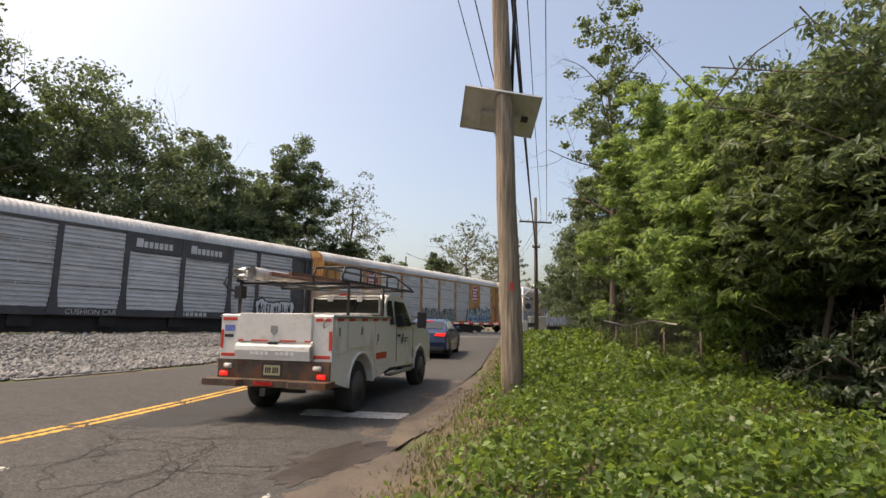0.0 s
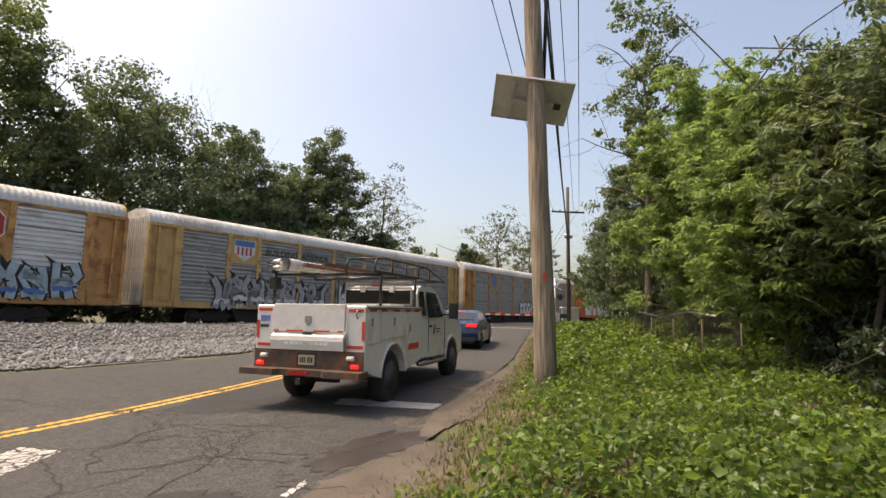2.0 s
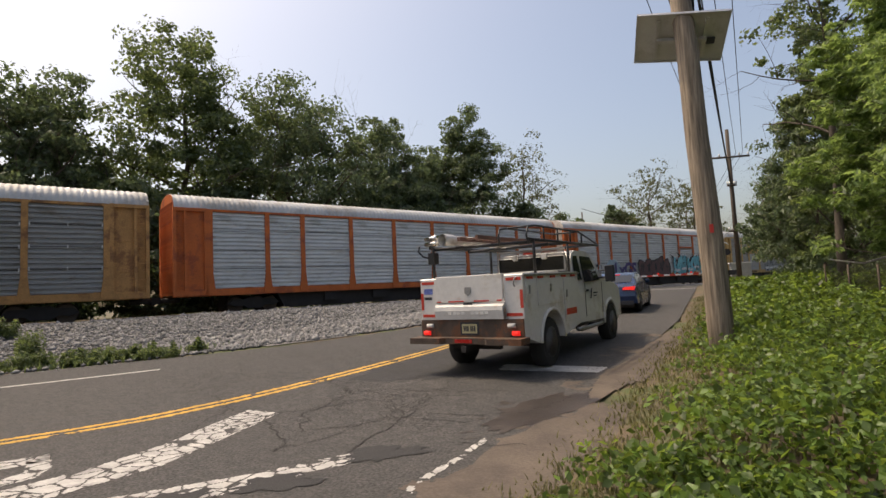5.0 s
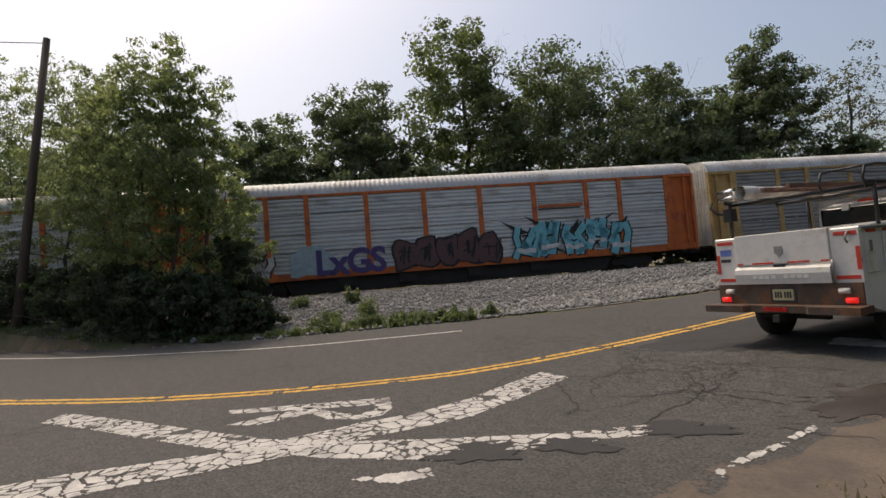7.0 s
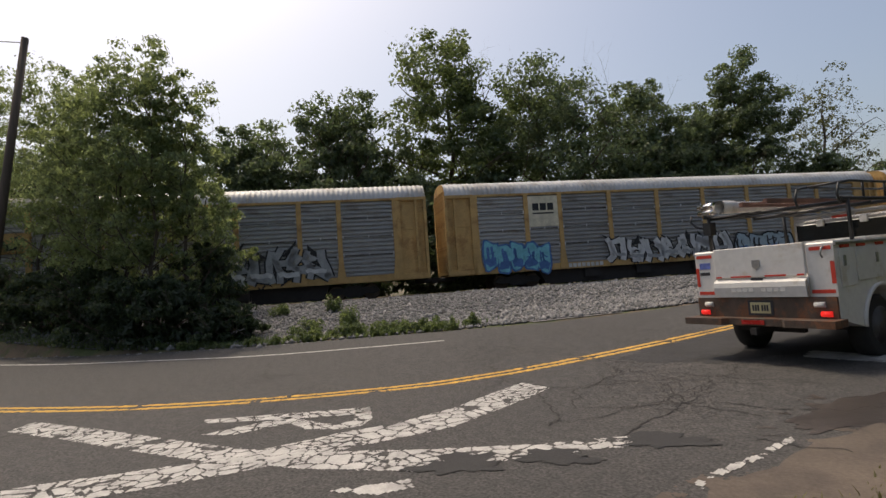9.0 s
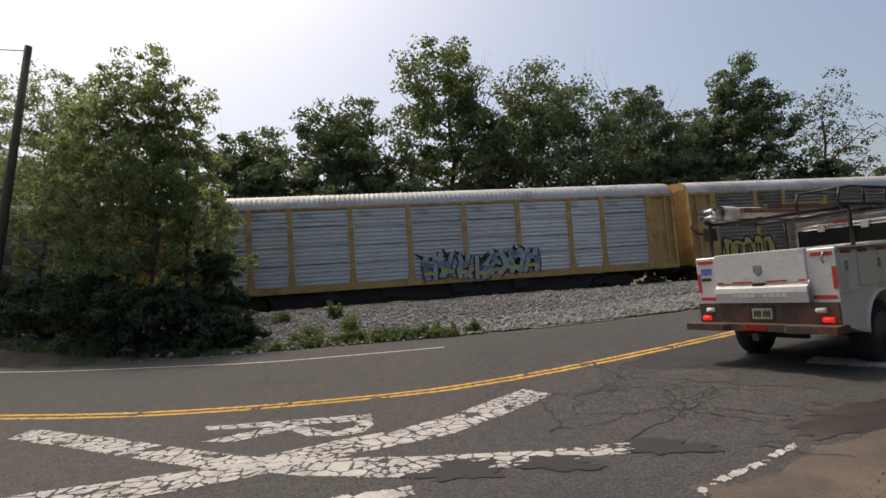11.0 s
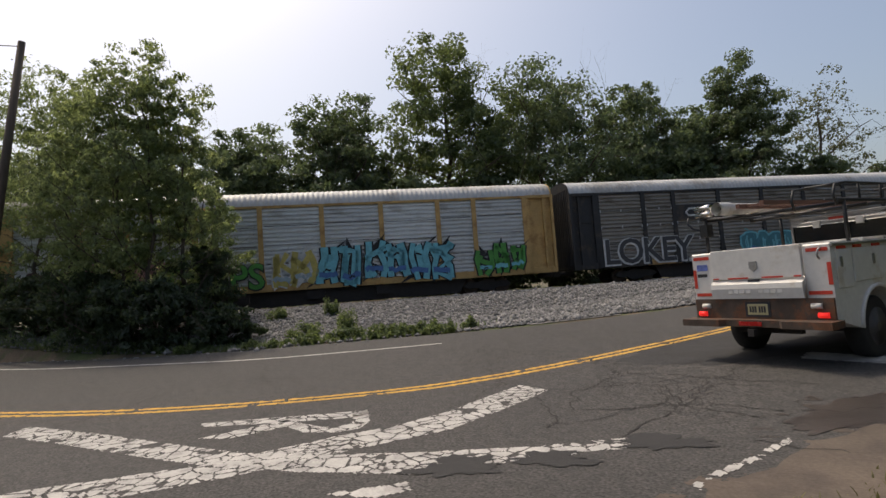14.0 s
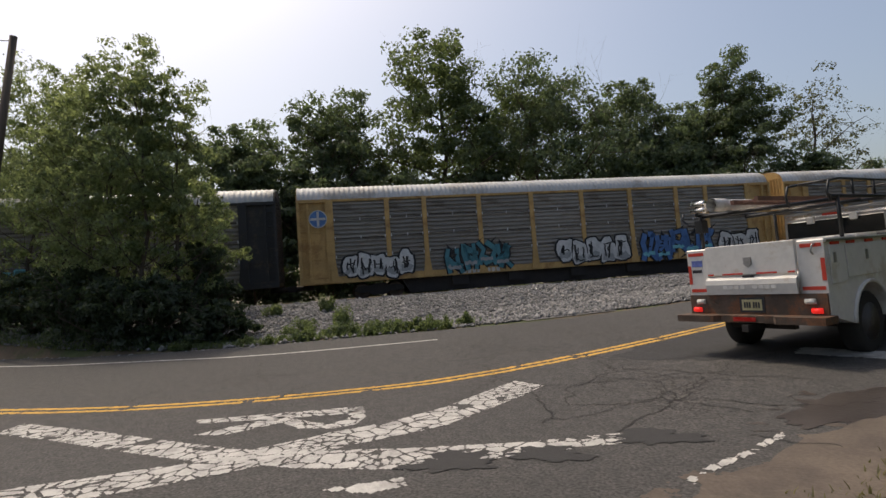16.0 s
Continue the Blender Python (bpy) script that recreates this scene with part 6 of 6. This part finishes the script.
def tag_piece(car, x0, x1, z0, z1, letters, fill, edge, seed, second=None, wild=0.5, label="spray-painted graffiti letters"):
    """Graffiti: a row of swollen letter shapes with outlines, inner cuts and a second colour."""
    rng = np.random.default_rng(seed)
    root = None
    w = (x0 - x1) / letters
    outer, inner, cut, shade = [], [], [], []
    for i in range(letters):
        cx = x0 - (i + 0.5) * w
        cz = (z0 + z1) / 2 + rng.normal() * 0.06 * (z1 - z0)
        h = (z1 - z0) * rng.uniform(0.85, 1.1)
        st = rng.bit_generator.state
        if wild > 0.6:
            # angular letters built of thick bent strokes
            for q in range(3 + i % 2):
                n = 4
                zz = cz + np.sort(rng.uniform(-0.5, 0.5, n)) * h
                xx = cx + rng.uniform(-0.55, 0.55, n) * w
                if q == 0:
                    zz, xx = cz + np.linspace(-0.5, 0.5, n) * h, cx + (0.3 + 0.12 * rng.normal(size=n)) * w
                if q == 1:
                    zz, xx = cz + np.linspace(0.5, -0.5, n) * h, cx + (-0.3 + 0.15 * rng.normal(size=n)) * w
                wd = rng.uniform(0.22, 0.34) * min(w, h)
                outer.append(stroke(np.stack([xx, zz], -1), wd + 0.16))
                inner.append(stroke(np.stack([xx, zz], -1), wd))
        else:
            outer.append(bubble(cx, cz, w * 1.12, h, rng, grow=0.07))
            rng.bit_generator.state = st
            inner.append(bubble(cx, cz, w * 1.02, h * 0.97, rng))
        # strokes that read as parts of letters
        for _ in range(0 if wild > 0.6 else 3):
            a = rng.uniform(-0.5, 0.5) * w
            zz = cz + np.linspace(-0.36, 0.36, 5) * h * rng.uniform(0.4, 1)
            xx = cx + a * 0.55 + rng.normal(size=5).cumsum() * 0.05 * w
            cut.append(stroke(np.stack([xx, zz], -1), rng.uniform(0.05, 0.1) * (z1 - z0)))
        xx = cx + np.linspace(-0.3, 0.3, 5) * w * (0.4 if wild > 0.6 else 1)
        cut.append(stroke(np.stack([xx, cz + rng.normal() * 0.2 * h + 0.05 * rng.normal(size=5)], -1), 0.05 * (z1 - z0)))
        shade.append(stroke(np.stack([cx + np.linspace(-0.38, 0.38, 6) * w, cz - 0.25 * h + 0.05 * rng.normal(size=6)], -1), 0.28 * h * (0.5 if wild > 0.6 else 1)))
        if wild > 0.6:
            a = rng.uniform(-1, 1)
            outer.append([(cx - 0.2 * w, cz + 0.3 * h), (cx + a * w, cz + h * 0.72), (cx + 0.25 * w, cz + 0.25 * h)])
            outer.append([(cx - 0.2 * w, cz - 0.3 * h), (cx - a * w, cz - h * 0.6), (cx + 0.25 * w, cz - 0.25 * h)])
    root = part("graffiti", flat(outer, Y0 + 0.062, Y0 + 0.066), edge, car, label)
    tagged(root, kind="stuff")
    tagged(part("fill", flat(inner, Y0 + 0.067, Y0 + 0.071), fill, root), kind="stuff")
    if second:
        tagged(part("shading", flat(shade, Y0 + 0.0712, Y0 + 0.075), second, root), kind="stuff")
    tagged(part("inner_line", flat(cut, Y0 + 0.0755, Y0 + 0.079), edge, root), kind="stuff")


def bars(car, x, z, n, size, material, gap=0.35):
    board(car, "number_bar", [rect(x - i * size * (1 + gap), x - i * size * (1 + gap) - size, z, z + size * 1.1) for i in range(n)], material, 0.02, "pale bars of a stencilled car number")


def lap_lines(car):
    """Dark joints between the sheets of each screen."""
    clips = []
    for i, (a, b) in enumerate(PX):
        for j, f in enumerate((0.26, 0.5, 0.74)):
            z = WALL_B + (WALL_T - WALL_B) * f + 0.04 * ((i * 7 + j * 3) % 3 - 1)
            board(car, "sheet_joint", [rect(a - 0.16, b + 0.16, z, z + 0.024)], M["under"], 0.012)
            clips += [rect(x, x - 0.05, z - 0.05, z + 0.1) for x in (a - 0.14, (a + b) / 2, b + 0.19)]
    tagged(board(car, "fastener", clips, M["galv_white"], 0.025, "small pale clips along the sheet joints"), kind="stuff")


BK, WH = paint("spray_black", (0.02, 0.02, 0.022)), paint("spray_white", (0.55, 0.55, 0.54))
GREY, PINK, CYAN, BLUE = paint("spray_grey", (0.3, 0.31, 0.31)), paint("spray_pink", (0.42, 0.22, 0.23)), paint("spray_cyan", (0.16, 0.45, 0.52)), paint("spray_blue", (0.07, 0.16, 0.36))
PURP, MAR, TEAL, YEL, GRN = paint("spray_purple", (0.07, 0.05, 0.16)), paint("spray_maroon", (0.1, 0.05, 0.05)), paint("spray_teal", (0.06, 0.2, 0.24)), paint("spray_yellow", (0.48, 0.4, 0.12)), paint("spray_green", (0.08, 0.28, 0.06))
PALEB, RED, CREAM = paint("spray_pale_blue", (0.32, 0.4, 0.44)), paint("badge_red", (0.36, 0.04, 0.03)), paint("badge_cream", (0.58, 0.53, 0.4))
DK, YB, LET = M["car_dark"], M["car_yellow"], paint("letter_grey", (0.5, 0.5, 0.48))

for c in CARS:
    lap_lines(c)

c = CARS[0]
for i in (5, 6):
    board(c, "name_board", [rect(PX[i][0], PX[i][1], 4.3, 5.2)], DK, 0.03, "dark board with a pale name bar")
    board(c, "name_bar", [rect(PX[i][0] - 0.4, PX[i][0] - 0.75, 4.55, 5.0)] + [rect(PX[i][0] - 0.8 - k * 0.27, PX[i][0] - 1.0 - k * 0.27, 4.55, 4.88) for k in range(6)], WH, 0.038)
words(c, "CUSHION CAR", 1.0, 1.02, 0.34, LET, 0.02)
bars(c, -4.4, 1.05, 7, 0.2, LET)
tag_piece(c, PX[7][1], -12.6, 1.15, 2.2, 5, M["galv_white"], BK, 1)

c = CARS[1]
for i in (1, 7):
    xm = sum(PX[i]) / 2
    board(c, "plain_panel", [rect(PX[i][0] - 0.1, PX[i][1] + 0.1, WALL_B, WALL_T)], M["car_tan"], 0.03, "plain tan steel panel")
    for r, m_, l in ((0.86, WH, 0.036), (0.8, RED, 0.042)):
        board(c, "octagon_badge", [[(xm + r * math.cos(radians(22.5 + 45 * k)), 4.2 + r * 1.1 * math.sin(radians(22.5 + 45 * k))) for k in range(8)]], m_, l, "red octagon badge with white rim")
    board(c, "badge_bar", [rect(xm + 0.5, xm - 0.45 + 0.1 * (k % 2), 4.55 - k * 0.32, 4.75 - k * 0.32) for k in range(4)], WH, 0.047)
tag_piece(c, 12.4, 4.9, 1.1, 2.7, 6, PINK, BK, 2, GREY, 0.9)
tag_piece(c, 1.4, -4.5, 1.1, 2.2, 6, GREY, BK, 3, TEAL, 0.9)
tag_piece(c, -7.0, -12.2, 1.15, 2.6, 5, PALEB, BK, 4, BLUE, 0.8)
bars(c, 4.4, 1.02, 9, 0.2, LET)

c = CARS[2]
xm = sum(PX[1]) / 2
board(c, "badge_board", [rect(PX[1][0] - 0.12, PX[1][1] + 0.12, 3.6, 5.2)], YB, 0.03, "yellow board with a shield")
board(c, "shield_badge", [[(xm - 0.7, 5.0), (xm + 0.7, 5.0), (xm + 0.7, 4.2), (xm, 3.75), (xm - 0.7, 4.2)]], WH, 0.036, "white, red and blue shield badge")
board(c, "shield_top", [rect(xm + 0.66, xm - 0.66, 4.62, 4.97)], BLUE, 0.042)
board(c, "shield_stripe", [rect(xm + 0.5 - k * 0.28, xm + 0.38 - k * 0.28, 4.1, 4.58) for k in range(4)], RED, 0.042)
words(c, "BUILDING", PX[2][0] - 0.45, 4.3, 0.55, BK, 0.03)
words(c, "AMERICA", PX[3][0] - 0.2, 4.3, 0.55, BK, 0.03)
tag_piece(c, 10.5, 2.2, 1.1, 2.7, 7, GREY, BK, 5, WH, 0.9)
tag_piece(c, 1.2, -7.4, 1.1, 2.7, 7, M["galv"], BK, 6, WH, 0.8)
bars(c, 9.5, 1.02, 9, 0.2, LET)

c = CARS[3]
xm = sum(PX[1]) / 2
board(c, "badge_board", [rect(PX[1][0] - 0.12, PX[1][1] + 0.12, 3.6, 5.2)], M["car_tan"], 0.03)
board(c, "shield_badge", [[(xm - 0.6, 5.0), (xm + 0.6, 5.0), (xm + 0.6, 4.2), (xm, 3.75), (xm - 0.6, 4.2)]], BLUE, 0.036, "blue shield badge")
tag_piece(c, 3.0, -1.5, 1.2, 2.4, 5, WH, BK, 7)

for k in (4, 5):
    c = CARS[k]
    a, b = PX[6]
    board(c, "stripe", [rect(a - 0.2, b + 0.25, 3.86, 4.02)], M["car_orange"], 0.02, "orange slanted stripe badge")
    board(c, "stripe_shadow", [rect(a - 0.2, b + 0.4, 3.74, 3.8)], BK, 0.02)
tag_piece(CARS[4], PX[7][0] - 0.1, PX[8][1] + 0.9, 1.15, 2.4, 5, BK, WH, 8)
c = CARS[5]
tag_piece(c, 12.2, 9.4, 1.15, 2.3, 2, WH, BK, 9, GREY, 0.9)
board(c, "graffiti_ground", [bubble(PX[2][0] - 0.1, 1.8, 2.2, 1.5, np.random.default_rng(1))], PALEB, 0.064, "pale graffiti backing")
words(c, "LxGS", PX[2][0] - 0.25, 1.15, 1.75, PURP, 0.075, 0.06, name="graffiti", spacing=0.92, label="dark purple graffiti letters")
tag_piece(c, 3.3, -2.4, 1.15, 2.75, 5, MAR, BK, 10, MAR)
tag_piece(c, -3.2, -10.1, 1.15, 2.9, 5, CYAN, BK, 11, WH, 0.9, "bright cyan graffiti letters with white lower halves")

c = CARS[6]
board(c, "name_board", [rect(PX[2][0] - 0.1, PX[2][1] + 0.1, 3.35, 4.3)], YB, 0.03, "yellow board with dark shapes")
xa = sum(PX[2]) / 2
board(c, "letter_shape", [stroke([(xa + 0.1, 4.1), (xa + 0.9, 4.1), (xa + 1.1, 3.85), (xa + 0.9, 3.55), (xa + 0.1, 3.55)], 0.16), stroke([(xa - 0.05, 3.5), (xa - 0.15, 4.1), (xa - 0.5, 3.9), (xa - 0.7, 3.55), (xa - 1.0, 3.6), (xa - 1.05, 4.15)], 0.16)], BK, 0.036)
tag_piece(c, 3.0, -9.0, 1.15, 2.8, 9, GREY, BK, 12, WH, 0.9)
bars(c, 7.5, 1.03, 8, 0.18, BK)

c = CARS[7]
xm = sum(PX[1]) / 2
board(c, "square_badge", [rect(PX[1][0] - 0.12, PX[1][1] + 0.12, 3.4, 5.1)], CREAM, 0.03, "cream square badge with a dark bar")
board(c, "badge_bar", [rect(xm + 0.62 - k * 0.44, xm + 0.26 - k * 0.44, 4.3, 4.7) for k in range(3)] + [rect(xm + 0.62, xm - 0.62, 4.1, 4.18)], BK, 0.036)
tag_piece(c, 12.2, 8.4, 1.1, 2.5, 5, CYAN, BLUE, 13, BLUE)
tag_piece(c, 4.8, -3.0, 1.15, 2.5, 7, WH, BK, 14, GREY, 0.8)
tag_piece(c, -3.4, -7.4, 1.15, 2.5, 4, PALEB, BK, 15, BLUE)
bars(c, 7.6, 1.03, 9, 0.2, LET)

c = CARS[8]
tag_piece(c, 1.0, -5.6, 1.2, 2.5, 7, PALEB, BK, 16, YEL, 0.8)

c = CARS[9]
board(c, "name_board", [rect(PX[2][0] - 0.1, PX[2][1] + 0.1, 3.4, 4.5)], YB, 0.03, "yellow board with dark letter bars")
xa = PX[2][0] - 0.55
board(c, "letter_bar", [rect(xa - k * 0.68, xa - 0.56 - k * 0.68, 3.75, 4.35) for k in range(3)] + [rect(xa, xa - 1.9, 3.52, 3.62)], BK, 0.036)
tag_piece(c, 12.2, 8.7, 1.05, 2.4, 5, YEL, BK, 17, YEL)
tagged(board(c, "graffiti_ground", [bubble(-1.9 - k * 1.15, 1.5 + 0.06 * (k % 2), 1.45, 0.85, np.random.default_rng(60 + k)) for k in range(6)], PALEB, 0.064, "pale blue graffiti backing"), kind="stuff")
words(c, "Swang Meat", -1.2, 1.3, 1.35, paint("spray_red", (0.3, 0.09, 0.1)), 0.07, 0.02, 0.15, "graffiti", label="red script graffiti lettering")
bars(c, 7.6, 1.03, 9, 0.2, LET)

c = CARS[10]
a = PX[2][0] - 0.3
board(c, "horse_badge", [[(a, 4.0), (a - 1.0, 4.0), (a - 0.9, 4.35), (a - 0.15, 4.4)], rect(a - 1.35, a - 1.8, 4.0, 4.4), rect(a - 1.9, a - 2.4, 4.0, 4.4), rect(a, a - 2.4, 3.78, 3.88)], BK, 0.03, "black badge shapes")
tag_piece(c, 12.0, 9.8, 1.1, 2.5, 3, BK, MAR, 18)
tag_piece(c, 10.0, 6.0, 1.15, 2.8, 5, PINK, BK, 19, MAR, 0.9)
words(c, "DRIPS", 5.9, 1.15, 1.75, BK, 0.072, 0.09, name="graffiti", spacing=1.0)
words(c, "DRIPS", 5.9, 1.17, 1.75, GRN, 0.08, 0.03, name="graffiti", label="green and blue graffiti letters")
tag_piece(c, 1.1, -1.0, 1.15, 2.9, 2, YEL, WH, 20, PALEB, 0.8)
tag_piece(c, -1.1, -8.2, 1.15, 3.0, 6, CYAN, BK, 21, BLUE, 0.9)
tag_piece(c, PX[8][0], -12.3, 1.1, 2.6, 3, GRN, BK, 22, CYAN, 0.9)
bars(c, 5.8, 1.03, 8, 0.2, LET)

c = CARS[11]
board(c, "name_board", [rect(PX[2][0], PX[2][1], 3.5, 4.4)], M["car_black"], 0.03, "black board with white shapes")
xa = sum(PX[2]) / 2
board(c, "letter_shape", [stroke([(xa + 0.05, 4.15), (xa + 0.55, 4.15), (xa + 0.75, 3.95), (xa + 0.6, 3.75), (xa + 0.05, 3.75)], 0.11), stroke([(xa - 0.05, 3.7), (xa - 0.1, 4.15), (xa - 0.35, 4.05), (xa - 0.55, 3.8), (xa - 0.75, 3.75), (xa - 0.78, 4.2)], 0.11)], WH, 0.036)
words(c, "LOKEY", 12.4, 1.15, 2.0, WH, 0.07, 0.1, name="graffiti", spacing=0.9)
words(c, "LOKEY", 12.35, 1.18, 2.0, paint("spray_dark", (0.06, 0.06, 0.065)), 0.078, 0.03, name="graffiti", spacing=0.9, label="dark graffiti letters with white outlines")
tag_piece(c, 3.2, -3.4, 1.1, 2.5, 7, TEAL, CYAN, 23, BLUE, 0.5)
tag_piece(c, -4.0, -6.4, 1.2, 2.5, 3, paint("spray_olive", (0.2, 0.19, 0.05)), MAR, 24)
bars(c, 7.2, 1.03, 8, 0.2, LET)
for a, b in ((9.6, 7.4), (2.0, 1.0), (-4.6, -8.0)):
    board(c, "yellow_strip", [rect(a, b, 0.97, 1.28)], YB, 0.016, "yellow reflective strip on the sill")

c = CARS[12]
xm = LEN / 2 - 1.05
for r, m_, l in ((0.46, WH, 0.07), (0.42, BLUE, 0.076)):
    board(c, "round_badge", [[(xm + r * math.cos(k * 0.393), 4.3 + r * math.sin(k * 0.393)) for k in range(16)]], m_, l, "round blue badge with a pale cross")
board(c, "badge_cross", [rect(xm - 0.06, xm + 0.06, 3.92, 4.68), rect(xm - 0.38, xm + 0.38, 4.24, 4.36)], WH, 0.08)
tag_piece(c, 12.0, 8.4, 1.15, 2.4, 5, WH, BK, 25, GREY)
tag_piece(c, 6.6, 3.0, 1.15, 2.6, 4, TEAL, BK, 26, GREY, 0.8)
tag_piece(c, 0.2, -4.2, 1.15, 2.5, 5, WH, BK, 27, GREY)
tag_piece(c, -5.0, -9.8, 1.15, 2.6, 5, BLUE, BK, 28, CYAN, 0.9)
tag_piece(c, -10.2, -13.0, 1.15, 2.4, 3, WH, BK, 29, GREY)
bars(c, 6.0, 1.02, 9, 0.2, LET)
c = CARS[13]
tag_piece(c, 9, 3, 1.15, 2.5, 6, WH, BK, 30, GREY)


motions()
